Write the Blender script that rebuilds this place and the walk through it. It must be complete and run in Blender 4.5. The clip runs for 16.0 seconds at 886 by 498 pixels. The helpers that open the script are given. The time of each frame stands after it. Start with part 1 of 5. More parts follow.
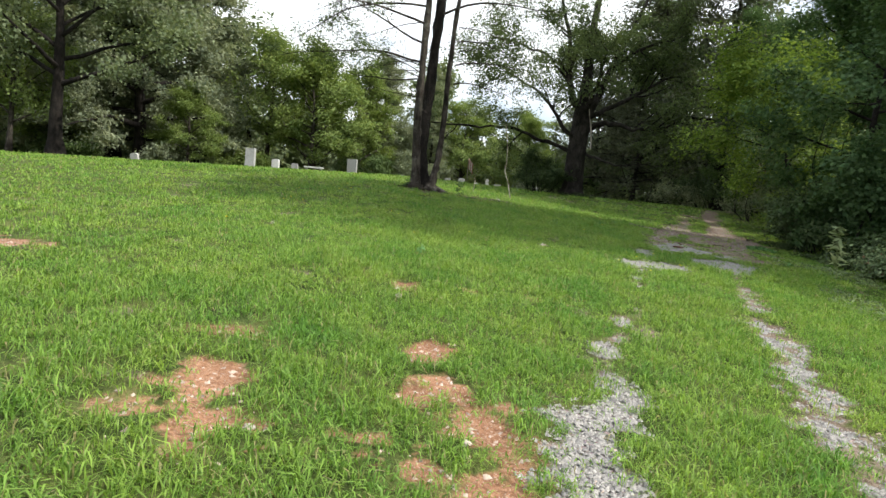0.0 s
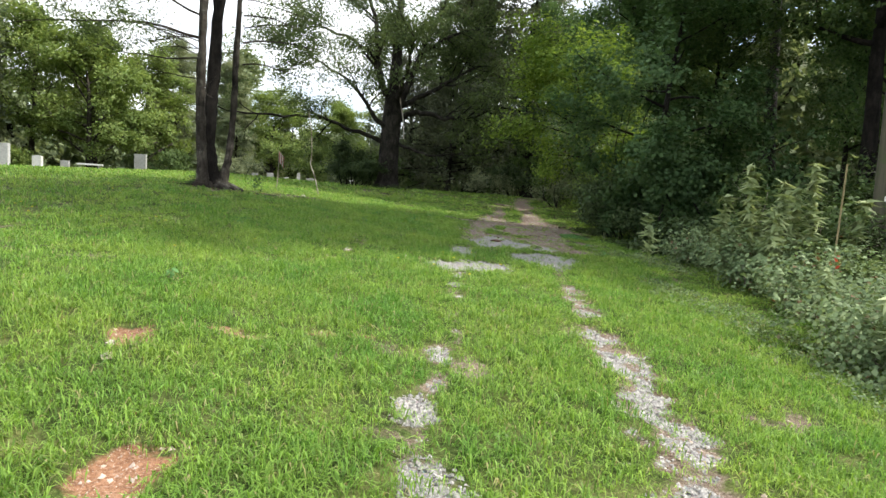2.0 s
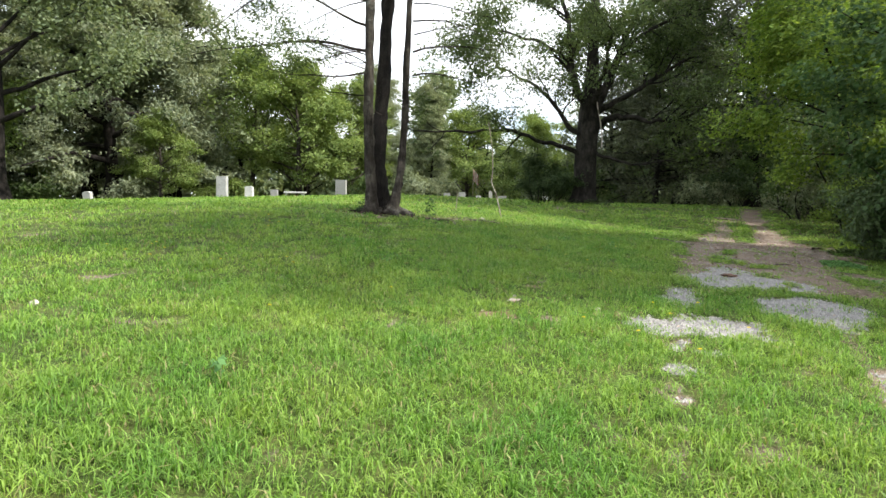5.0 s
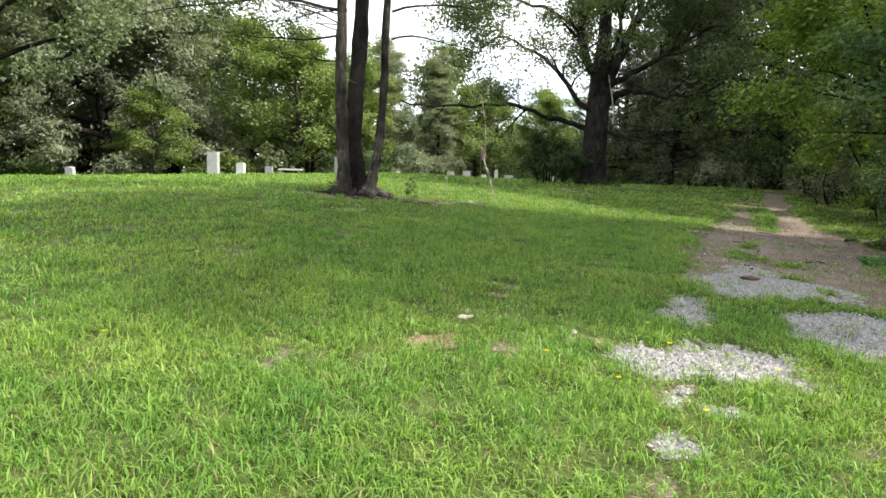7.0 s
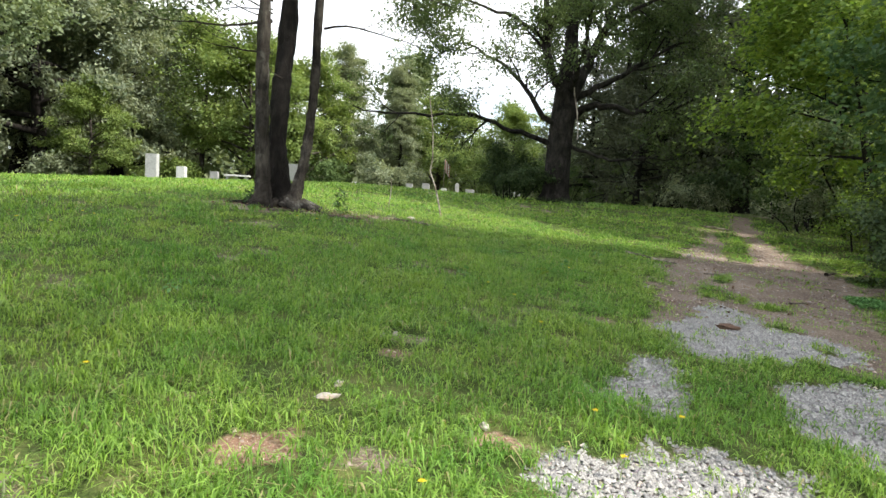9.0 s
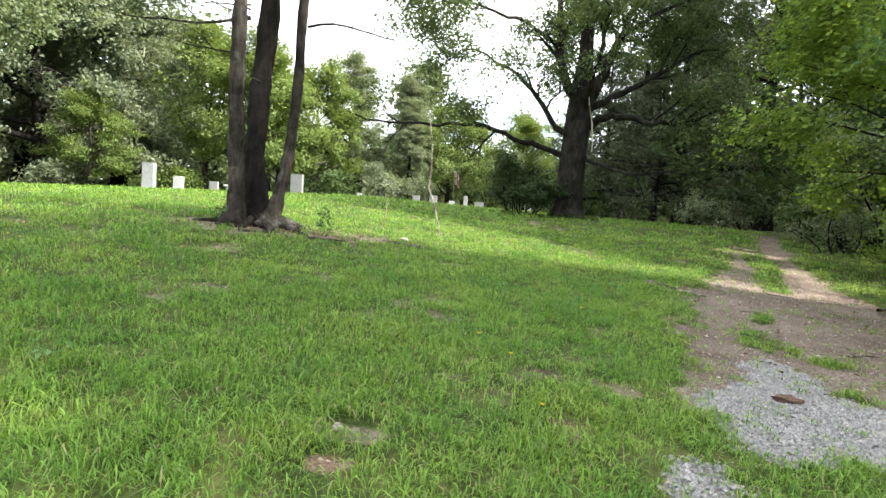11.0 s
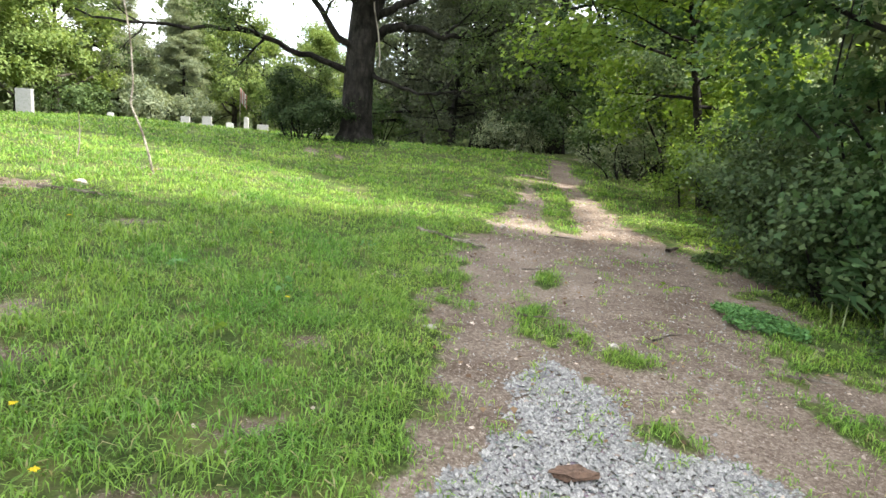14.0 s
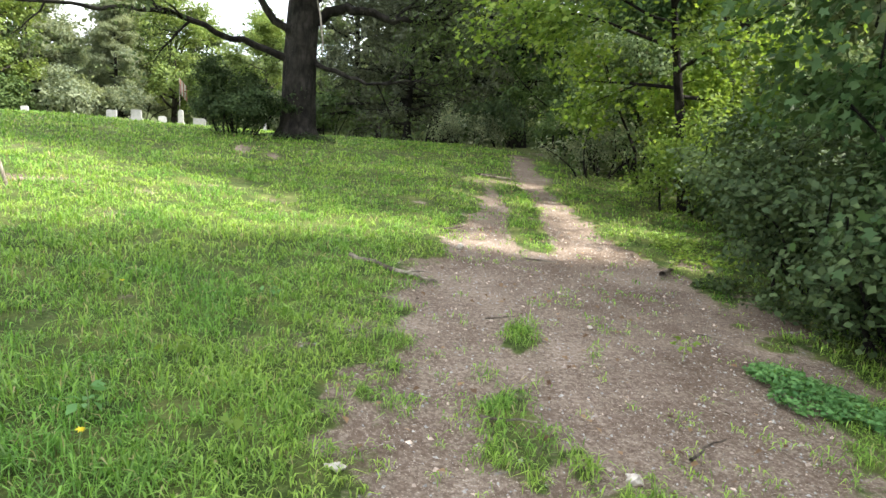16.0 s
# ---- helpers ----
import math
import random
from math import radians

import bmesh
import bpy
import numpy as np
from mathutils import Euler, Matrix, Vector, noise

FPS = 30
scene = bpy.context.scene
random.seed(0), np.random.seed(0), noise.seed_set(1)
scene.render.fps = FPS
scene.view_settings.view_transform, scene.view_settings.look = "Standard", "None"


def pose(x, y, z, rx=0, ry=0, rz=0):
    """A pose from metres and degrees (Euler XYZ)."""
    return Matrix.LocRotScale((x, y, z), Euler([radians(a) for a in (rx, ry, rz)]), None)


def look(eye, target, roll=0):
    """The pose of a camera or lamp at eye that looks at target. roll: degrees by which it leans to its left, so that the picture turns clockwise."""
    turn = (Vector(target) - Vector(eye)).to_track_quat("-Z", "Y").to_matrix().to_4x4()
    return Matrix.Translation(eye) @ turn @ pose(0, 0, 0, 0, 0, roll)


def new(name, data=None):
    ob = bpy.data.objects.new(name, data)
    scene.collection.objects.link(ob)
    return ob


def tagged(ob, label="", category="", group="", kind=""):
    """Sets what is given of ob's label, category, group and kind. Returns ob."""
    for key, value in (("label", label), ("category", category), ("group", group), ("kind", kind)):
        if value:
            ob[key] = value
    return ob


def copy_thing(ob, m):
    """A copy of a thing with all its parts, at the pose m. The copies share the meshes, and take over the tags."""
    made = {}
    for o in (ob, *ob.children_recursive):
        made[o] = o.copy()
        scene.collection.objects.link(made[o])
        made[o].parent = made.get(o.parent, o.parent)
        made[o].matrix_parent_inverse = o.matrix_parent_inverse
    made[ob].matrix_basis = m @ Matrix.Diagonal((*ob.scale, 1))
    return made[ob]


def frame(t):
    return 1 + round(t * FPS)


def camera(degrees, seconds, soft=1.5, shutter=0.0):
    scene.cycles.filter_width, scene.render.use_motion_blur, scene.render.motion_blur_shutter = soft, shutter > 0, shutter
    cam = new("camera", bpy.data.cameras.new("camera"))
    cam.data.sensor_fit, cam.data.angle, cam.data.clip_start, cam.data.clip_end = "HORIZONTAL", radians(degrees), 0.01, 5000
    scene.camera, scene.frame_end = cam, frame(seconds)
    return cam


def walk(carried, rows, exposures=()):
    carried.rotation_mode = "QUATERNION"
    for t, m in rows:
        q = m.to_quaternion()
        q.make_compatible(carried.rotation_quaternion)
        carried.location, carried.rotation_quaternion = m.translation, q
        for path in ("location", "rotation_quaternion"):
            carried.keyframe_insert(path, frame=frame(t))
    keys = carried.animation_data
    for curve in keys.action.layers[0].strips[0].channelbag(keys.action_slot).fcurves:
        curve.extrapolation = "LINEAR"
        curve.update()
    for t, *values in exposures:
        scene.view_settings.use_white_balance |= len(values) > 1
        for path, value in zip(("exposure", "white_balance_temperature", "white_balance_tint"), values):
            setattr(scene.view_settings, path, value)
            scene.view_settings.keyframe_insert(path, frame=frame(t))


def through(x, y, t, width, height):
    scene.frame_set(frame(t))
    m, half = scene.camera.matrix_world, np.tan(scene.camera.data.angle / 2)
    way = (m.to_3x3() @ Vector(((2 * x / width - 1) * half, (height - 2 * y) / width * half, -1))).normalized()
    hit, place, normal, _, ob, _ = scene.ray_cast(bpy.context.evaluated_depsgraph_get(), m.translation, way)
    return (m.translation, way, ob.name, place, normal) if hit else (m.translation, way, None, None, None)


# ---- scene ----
cam = camera(70.3, 16.0)
METRES, EYE, TILT, LEAN, TURN = 14.04, 1.17, 0.0, 0.0, 0.2
ROWS = [
    (0.0, 0.0, 0.0, 0.0, 0.45, -5.06, -5.08),
    (0.5, 0.0045, 0.0308, 0.0012, -6.91, -4.43, -4.58),
    (1.0, 0.019, 0.0593, 0.0004, -13.42, -4.25, -4.05),
    (1.5, 0.0303, 0.0884, 0.0024, -17.24, -3.77, -3.94),
    (2.0, 0.0386, 0.1192, 0.0064, -15.73, -4.58, -3.1),
    (2.5, 0.0486, 0.1479, 0.0091, -12.34, -4.93, -1.87),
    (3.0, 0.0598, 0.1794, 0.0099, -9.97, -4.65, -1.53),
    (3.5, 0.0659, 0.2089, 0.0147, -8.71, -4.23, -0.91),
    (4.0, 0.0754, 0.2394, 0.0167, -7.31, -4.16, -0.07),
    (4.5, 0.0815, 0.2734, 0.0174, 1.08, -3.67, -0.3),
    (7.0, 0.134, 0.4247, 0.024, 3.8, -5.94, -1.44),
    (7.5, 0.1441, 0.452, 0.0266, 3.23, -5.87, -0.87),
    (8.0, 0.1589, 0.4831, 0.0267, 0.92, -5.33, -1.49),
    (8.5, 0.1658, 0.5162, 0.0263, 0.6, -4.94, -2.92),
    (11.0, 0.1865, 0.6416, 0.0396, 2.24, -3.86, -3.89),
    (11.5, 0.194, 0.6679, 0.0429, 3.51, -3.8, -4.34),
    (12.0, 0.2095, 0.6943, 0.0465, -11.53, -5.24, -5.85),
    (12.5, 0.2273, 0.7267, 0.0473, -15.57, -7.12, -6.95),
    (13.0, 0.2429, 0.759, 0.0482, -16.21, -7.95, -6.56),
    (13.5, 0.2593, 0.7863, 0.0491, -19.34, -9.27, -5.23),
    (14.0, 0.2718, 0.8138, 0.0502, -14.58, -9.75, -3.75),
    (14.5, 0.2837, 0.8475, 0.0552, -13.81, -9.82, -3.49),
    (15.0, 0.2957, 0.8766, 0.0565, -14.74, -7.87, -3.14),
    (15.5, 0.3055, 0.9041, 0.058, -16.21, -7.36, -3.74),
    (16.0, 0.3191, 0.9362, 0.0571, -18.22, -10.25, -3.37),
]
EXPOSURES = [(0.0, 0.48), (0.5, 0.6), (1.5, 0.76), (4.5, 0.92), (7.0, 0.98), (8.5, 0.96), (11.0, 1.48), (12.5, 1.74), (16.0, 1.8)]
walk(cam, [(t, pose(0, 0, EYE, TILT, LEAN, TURN) @ pose(METRES * x, METRES * y, METRES * z, 90 + pitch, roll, yaw)) for t, x, y, z, yaw, pitch, roll in ROWS], EXPOSURES)

# ---- world and sun ----
SUN_TO = Vector((0.965, -0.26, 0.0)).normalized()
SUN_ELEVATION = 46.0
sun_dir = (SUN_TO * math.cos(radians(SUN_ELEVATION)) + Vector((0, 0, math.sin(radians(SUN_ELEVATION))))).normalized()

world = bpy.data.worlds.new("sky")
scene.world = world
world.use_nodes = True
wn, wl = world.node_tree.nodes, world.node_tree.links
wn.clear()
w_out = wn.new("ShaderNodeOutputWorld")
w_bg = wn.new("ShaderNodeBackground")
w_sky = wn.new("ShaderNodeTexSky")
w_sky.sky_type = "NISHITA"
w_sky.sun_disc = False
w_sky.sun_elevation = radians(SUN_ELEVATION)
w_sky.sun_rotation = math.atan2(SUN_TO.x, SUN_TO.y)
w_sky.dust_density = 2.0
w_co = wn.new("ShaderNodeTexCoord")
w_map = wn.new("ShaderNodeMapping")
w_map.inputs["Scale"].default_value = (1.0, 1.0, 2.2)
w_noise = wn.new("ShaderNodeTexNoise")
w_noise.inputs["Scale"].default_value = 2.3
w_noise.inputs["Detail"].default_value = 6.0
w_noise.inputs["Roughness"].default_value = 0.55
w_ramp = wn.new("ShaderNodeValToRGB")
w_ramp.color_ramp.elements[0].position = 0.36
w_ramp.color_ramp.elements[1].position = 0.52
w_mix = wn.new("ShaderNodeMix")
w_mix.data_type = "RGBA"
w_mix.inputs["B"].default_value = (7.6, 7.9, 8.2, 1)
wl.new(w_co.outputs["Generated"], w_map.inputs["Vector"])
wl.new(w_map.outputs["Vector"], w_noise.inputs["Vector"])
wl.new(w_noise.outputs["Fac"], w_ramp.inputs["Fac"])
wl.new(w_ramp.outputs["Color"], w_mix.inputs["Factor"])
wl.new(w_sky.outputs["Color"], w_mix.inputs["A"])
wl.new(w_mix.outputs["Result"], w_bg.inputs["Color"])
w_bg.inputs["Strength"].default_value = 0.145
wl.new(w_bg.outputs["Background"], w_out.inputs["Surface"])

sun = new("sun", bpy.data.lights.new("sun", "SUN"))
sun.data.energy, sun.data.angle, sun.data.color = 4.5, radians(1.2), (1.0, 0.95, 0.86)
sun.matrix_world = look(sun_dir * 60, (0, 0, 0))


# ---- materials ----
def material(name):
    m = bpy.data.materials.new(name)
    m.use_nodes = True
    m.node_tree.nodes.clear()
    return m, m.node_tree.nodes, m.node_tree.links


def noise_node(nodes, links, scale, detail=4.0, rough=0.6, coord=None, stretch=None):
    co = coord
    if co is None:
        co = nodes.new("ShaderNodeTexCoord").outputs["Object"]
    if stretch:
        mp = nodes.new("ShaderNodeMapping")
        mp.inputs["Scale"].default_value = stretch
        links.new(co, mp.inputs["Vector"])
        co = mp.outputs["Vector"]
    n = nodes.new("ShaderNodeTexNoise")
    n.inputs["Scale"].default_value, n.inputs["Detail"].default_value, n.inputs["Roughness"].default_value = scale, detail, rough
    links.new(co, n.inputs["Vector"])
    return n.outputs["Fac"]


def ramp(nodes, links, fac, stops):
    r = nodes.new("ShaderNodeValToRGB")
    e = r.color_ramp.elements
    while len(e) < len(stops):
        e.new(0.5)
    for el, (p, c) in zip(e, stops):
        el.position, el.color = p, (*c, 1) if len(c) == 3 else c
    links.new(fac, r.inputs["Fac"])
    return r.outputs["Color"]


def mixed(nodes, links, fac, a, b, blend="MIX"):
    m = nodes.new("ShaderNodeMix")
    m.data_type, m.blend_type = "RGBA", blend
    for key, v in (("Factor", fac), ("A", a), ("B", b)):
        if isinstance(v, (int, float)):
            m.inputs[key].default_value = v
        elif isinstance(v, tuple):
            m.inputs[key].default_value = (*v, 1)
        else:
            links.new(v, m.inputs[key])
    return m.outputs["Result"]


def math_node(nodes, links, op, a, b, clamp=False):
    m = nodes.new("ShaderNodeMath")
    m.operation, m.use_clamp = op, clamp
    for k, v in enumerate((a, b)):
        if isinstance(v, (int, float)):
            m.inputs[k].default_value = v
        else:
            links.new(v, m.inputs[k])
    return m.outputs["Value"]


def finish(m, nodes, links, color, rough=0.8, height=None, bump=0.3, distance=0.02, metallic=0.0, spec=0.5):
    b = nodes.new("ShaderNodeBsdfPrincipled")
    o = nodes.new("ShaderNodeOutputMaterial")
    if isinstance(color, tuple):
        b.inputs["Base Color"].default_value = (*color, 1)
    else:
        links.new(color, b.inputs["Base Color"])
    b.inputs["Roughness"].default_value, b.inputs["Metallic"].default_value = rough, metallic
    b.inputs["Specular IOR Level"].default_value = spec
    if height is not None:
        n = nodes.new("ShaderNodeBump")
        n.inputs["Strength"].default_value, n.inputs["Distance"].default_value = bump, distance
        links.new(height, n.inputs["Height"])
        links.new(n.outputs["Normal"], b.inputs["Normal"])
    links.new(b.outputs["BSDF"], o.inputs["Surface"])
    return m


def leaf_material(name, dark, light, through=0.35, rough=0.5, patch=0.6, spec=0.2, dry=None, tint=((0.72, 0.76, 0.7), (1.22, 1.16, 1.05))):
    """Leaves: colour by island and by patches, with light shining through the blade."""
    m, n, l = material(name)
    isl = n.new("ShaderNodeNewGeometry").outputs["Random Per Island"]
    col = mixed(n, l, isl, dark, light)
    big = noise_node(n, l, patch, 3.0, 0.6)
    shade = ramp(n, l, big, [(0.3, tint[0]), (0.7, tint[1])])
    col = mixed(n, l, 1.0, col, shade, "MULTIPLY")
    if dry:
        few = ramp(n, l, math_node(n, l, "FRACT", math_node(n, l, "MULTIPLY", isl, 37.0), 0.0), [(dry[1], (0, 0, 0)), (min(1.0, dry[1] + 0.02), (1, 1, 1))])
        col = mixed(n, l, few, col, dry[0])
    b = n.new("ShaderNodeBsdfPrincipled")
    b.inputs["Roughness"].default_value = rough
    b.inputs["Specular IOR Level"].default_value = spec
    l.new(col, b.inputs["Base Color"])
    t = n.new("ShaderNodeBsdfTranslucent")
    l.new(mixed(n, l, 1.0, col, (1.22, 1.18, 0.72), "MULTIPLY"), t.inputs["Color"])
    x = n.new("ShaderNodeMixShader")
    x.inputs["Fac"].default_value = through
    l.new(b.outputs["BSDF"], x.inputs[1])
    l.new(t.outputs["BSDF"], x.inputs[2])
    o = n.new("ShaderNodeOutputMaterial")
    l.new(x.outputs["Shader"], o.inputs["Surface"])
    return m


def bark_material(name, dark, light, lichen=None, amount=0.62, scale=7.0):
    m, n, l = material(name)
    ridge = noise_node(n, l, scale, 6.0, 0.65, stretch=(1.0, 1.0, 0.34))
    fine = noise_node(n, l, scale * 7, 4.0, 0.7)
    col = ramp(n, l, ridge, [(0.32, dark), (0.62, light)])
    col = mixed(n, l, 0.5, col, ramp(n, l, fine, [(0.3, (0.55, 0.55, 0.55)), (0.7, (1.3, 1.3, 1.3))]), "MULTIPLY")
    if lichen:
        spots = ramp(n, l, noise_node(n, l, 3.1, 5.0, 0.65), [(amount, (0, 0, 0)), (amount + 0.1, (1, 1, 1))])
        col = mixed(n, l, math_node(n, l, "MULTIPLY", spots, 0.75), col, lichen)
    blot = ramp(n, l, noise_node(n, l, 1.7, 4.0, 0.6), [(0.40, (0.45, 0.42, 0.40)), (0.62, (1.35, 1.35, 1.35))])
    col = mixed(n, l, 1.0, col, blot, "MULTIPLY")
    h = math_node(n, l, "ADD", ridge, math_node(n, l, "MULTIPLY", fine, 0.3))
    return finish(m, n, l, col, 0.92, h, 1.0, 0.09, spec=0.2)


def ground_material():
    m, n, l = material("meadow_soil")
    bare = n.new("ShaderNodeAttribute")
    bare.attribute_name = "bare"
    grav = n.new("ShaderNodeAttribute")
    grav.attribute_name = "gravel"
    red = n.new("ShaderNodeAttribute")
    red.attribute_name = "red"
    fine = noise_node(n, l, 26.0, 6.0, 0.7)
    mid = noise_node(n, l, 2.2, 5.0, 0.6)
    tiny = noise_node(n, l, 120.0, 4.0, 0.7)
    turf = ramp(n, l, fine, [(0.3, (0.016, 0.020, 0.007)), (0.5, (0.042, 0.066, 0.014)), (0.72, (0.105, 0.140, 0.038))])
    turf = mixed(n, l, ramp(n, l, mid, [(0.42, (0, 0, 0)), (0.75, (0.6, 0.6, 0.6))]), turf, (0.20, 0.20, 0.07))
    brown = ramp(n, l, fine, [(0.28, (0.075, 0.054, 0.041)), (0.5, (0.172, 0.134, 0.107)), (0.75, (0.34, 0.298, 0.26))])
    clay = ramp(n, l, fine, [(0.28, (0.17, 0.080, 0.045)), (0.55, (0.33, 0.185, 0.115)), (0.78, (0.47, 0.33, 0.235))])
    damp = ramp(n, l, noise_node(n, l, 0.9, 5.0, 0.6), [(0.35, (0.62, 0.56, 0.51)), (0.65, (1.2, 1.18, 1.15))])
    dirt = mixed(n, l, 1.0, mixed(n, l, red.outputs["Fac"], brown, clay), damp, "MULTIPLY")
    grit = ramp(n, l, noise_node(n, l, 70.0, 3.0, 0.5), [(0.60, (0, 0, 0)), (0.68, (0.7, 0.7, 0.7))])
    dirt = mixed(n, l, grit, dirt, (0.46, 0.40, 0.34))
    v = n.new("ShaderNodeTexVoronoi")
    v.inputs["Scale"].default_value = 34.0
    l.new(n.new("ShaderNodeTexCoord").outputs["Object"], v.inputs["Vector"])
    chips = mixed(n, l, 0.6, ramp(n, l, v.outputs["Distance"], [(0.1, (0.34, 0.33, 0.31)), (0.6, (0.10, 0.092, 0.084))]), v.outputs["Color"], "SOFT_LIGHT")
    chips = mixed(n, l, 0.55, chips, ramp(n, l, tiny, [(0.3, (0.15, 0.138, 0.125)), (0.7, (0.42, 0.405, 0.385))]))
    wob = math_node(n, l, "MULTIPLY", math_node(n, l, "SUBTRACT", noise_node(n, l, 9.0, 6.0, 0.7), 0.5), 0.9)
    fb = ramp(n, l, math_node(n, l, "ADD", bare.outputs["Fac"], wob), [(0.35, (0, 0, 0)), (0.62, (1, 1, 1))])
    fg = ramp(n, l, math_node(n, l, "ADD", grav.outputs["Fac"], wob), [(0.40, (0, 0, 0)), (0.62, (1, 1, 1))])
    col = mixed(n, l, fb, turf, dirt)
    col = mixed(n, l, fg, col, chips)
    h = math_node(n, l, "ADD", math_node(n, l, "MULTIPLY", fine, 0.7), math_node(n, l, "MULTIPLY", v.outputs["Distance"], 0.4))
    return finish(m, n, l, col, 0.95, h, 0.8, 0.03, spec=0.15)


def grainy(name, dark, light, scale=20.0, rough=0.8, bump=0.4, distance=0.01, stretch=None, spots=None, metallic=0.0):
    m, n, l = material(name)
    a = noise_node(n, l, scale, 5.0, 0.65, stretch=stretch)
    col = ramp(n, l, a, [(0.3, dark), (0.7, light)])
    if spots:
        s = ramp(n, l, noise_node(n, l, scale * 0.16, 5.0, 0.7), [(0.5, (0, 0, 0)), (0.66, (0.8, 0.8, 0.8))])
        col = mixed(n, l, s, col, spots)
    rnd = n.new("ShaderNodeNewGeometry").outputs["Random Per Island"]
    col = mixed(n, l, 1.0, col, ramp(n, l, rnd, [(0.0, (0.68, 0.68, 0.69)), (1.0, (1.28, 1.26, 1.22))]), "MULTIPLY")
    return finish(m, n, l, col, rough, a, bump, distance, metallic, spec=0.3)


M_GROUND = ground_material()
M_GRASS = leaf_material("grass_blades", (0.066, 0.152, 0.021), (0.240, 0.415, 0.085), 0.42, 0.5, 0.8, 0.3, dry=((0.33, 0.30, 0.15), 0.948), tint=((0.74, 0.88, 0.75), (1.45, 1.18, 1.15)))
M_OAK_LEAF = leaf_material("oak_leaf", (0.056, 0.090, 0.037), (0.122, 0.168, 0.072), 0.35, 0.62, 0.8)
M_DARK_LEAF = leaf_material("wood_leaf", (0.040, 0.078, 0.027), (0.102, 0.153, 0.053), 0.35, 0.62, 0.5)
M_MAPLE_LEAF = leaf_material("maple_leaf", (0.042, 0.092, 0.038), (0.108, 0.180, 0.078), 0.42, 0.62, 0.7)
# lime leaf whose yellow-green includes the glow of sun through the blades
M_SUNLIT_LIME = leaf_material("sunlit_lime_leaf", (0.105, 0.190, 0.034), (0.215, 0.300, 0.068), 0.46, 0.62, 0.7)
M_BRIGHT_LEAF = leaf_material("bright_leaf", (0.112, 0.179, 0.051), (0.224, 0.291, 0.101), 0.4, 0.62, 0.35)
M_SOFT = leaf_material("grey_green_leaf", (0.095, 0.135, 0.075), (0.215, 0.265, 0.160), 0.4, 0.62, 0.4)
M_PINE = leaf_material("pine_needle", (0.125, 0.165, 0.118), (0.280, 0.320, 0.230), 0.40, 0.62, 0.35)
M_HEMLOCK = leaf_material("hemlock_needle", (0.062, 0.080, 0.056), (0.135, 0.152, 0.100), 0.2, 0.62, 0.4)
M_SHRUB = leaf_material("shrub_leaf", (0.031, 0.058, 0.024), (0.078, 0.116, 0.047), 0.25, 0.62, 1.2)
M_PALE_LEAF = leaf_material("pale_leaf", (0.150, 0.195, 0.125), (0.310, 0.345, 0.245), 0.3, 0.62, 1.2)
M_BRAMBLE = leaf_material("bramble_leaf", (0.105, 0.165, 0.084), (0.240, 0.315, 0.175), 0.3, 0.62, 1.1, 0.2, dry=((0.15, 0.09, 0.05), 0.97))
M_WEED = leaf_material("weed_leaf", (0.19, 0.25, 0.125), (0.34, 0.40, 0.235), 0.35, 0.62, 1.5)
M_CLOVER = leaf_material("ground_cover_leaf", (0.065, 0.165, 0.058), (0.175, 0.340, 0.125), 0.35, 0.62, 2.0)
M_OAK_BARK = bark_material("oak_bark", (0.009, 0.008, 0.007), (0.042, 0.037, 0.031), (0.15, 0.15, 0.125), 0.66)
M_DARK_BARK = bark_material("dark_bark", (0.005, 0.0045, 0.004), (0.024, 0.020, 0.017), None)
M_GREY_BARK = bark_material("grey_bark", (0.014, 0.012, 0.010), (0.082, 0.071, 0.058), (0.16, 0.158, 0.135), 0.57)
M_TWIG = bark_material("pale_twig", (0.24, 0.21, 0.17), (0.50, 0.45, 0.38))
M_STONE = grainy("weathered_marble", (0.33, 0.335, 0.33), (0.52, 0.525, 0.52), 14.0, 0.8, 0.25, 0.006, spots=(0.27, 0.285, 0.265))
M_GREY_STONE = grainy("grey_granite", (0.26, 0.26, 0.26), (0.42, 0.42, 0.41), 40.0, 0.8, 0.3, 0.005, spots=(0.22, 0.24, 0.2))
M_GRAVEL = grainy("crushed_stone", (0.12, 0.117, 0.113), (0.41, 0.40, 0.385), 60.0, 0.9, 0.5, 0.004)
M_ROCK = grainy("pale_rock", (0.22, 0.20, 0.175), (0.44, 0.41, 0.37), 22.0, 0.9, 0.5, 0.01, spots=(0.42, 0.27, 0.19))
M_PINK = grainy("clay_stained_stone", (0.26, 0.20, 0.16), (0.50, 0.42, 0.36), 30.0, 0.95, 0.5, 0.006)
M_POLE = grainy("weathered_pole_wood", (0.040, 0.038, 0.026), (0.095, 0.087, 0.062), 16.0, 0.9, 0.6, 0.01, stretch=(1, 1, 0.06), spots=(0.06, 0.08, 0.032))
M_METAL = grainy("galvanised_pipe", (0.42, 0.43, 0.44), (0.55, 0.56, 0.57), 30.0, 0.45, 0.1, 0.002, metallic=0.7)
M_WHITE = grainy("white_plastic", (0.70, 0.70, 0.68), (0.80, 0.80, 0.78), 20.0, 0.5, 0.1, 0.002)
M_DRY = leaf_material("dry_leaf", (0.085, 0.050, 0.030), (0.24, 0.155, 0.095), 0.15, 0.7, 3.0)
M_STICK = bark_material("dead_stick_bark", (0.09, 0.075, 0.06), (0.30, 0.26, 0.21))
M_STAKE = grainy("yellowed_wood", (0.15, 0.12, 0.06), (0.27, 0.22, 0.12), 18.0, 0.85, 0.4, 0.006, stretch=(1, 1, 0.1))
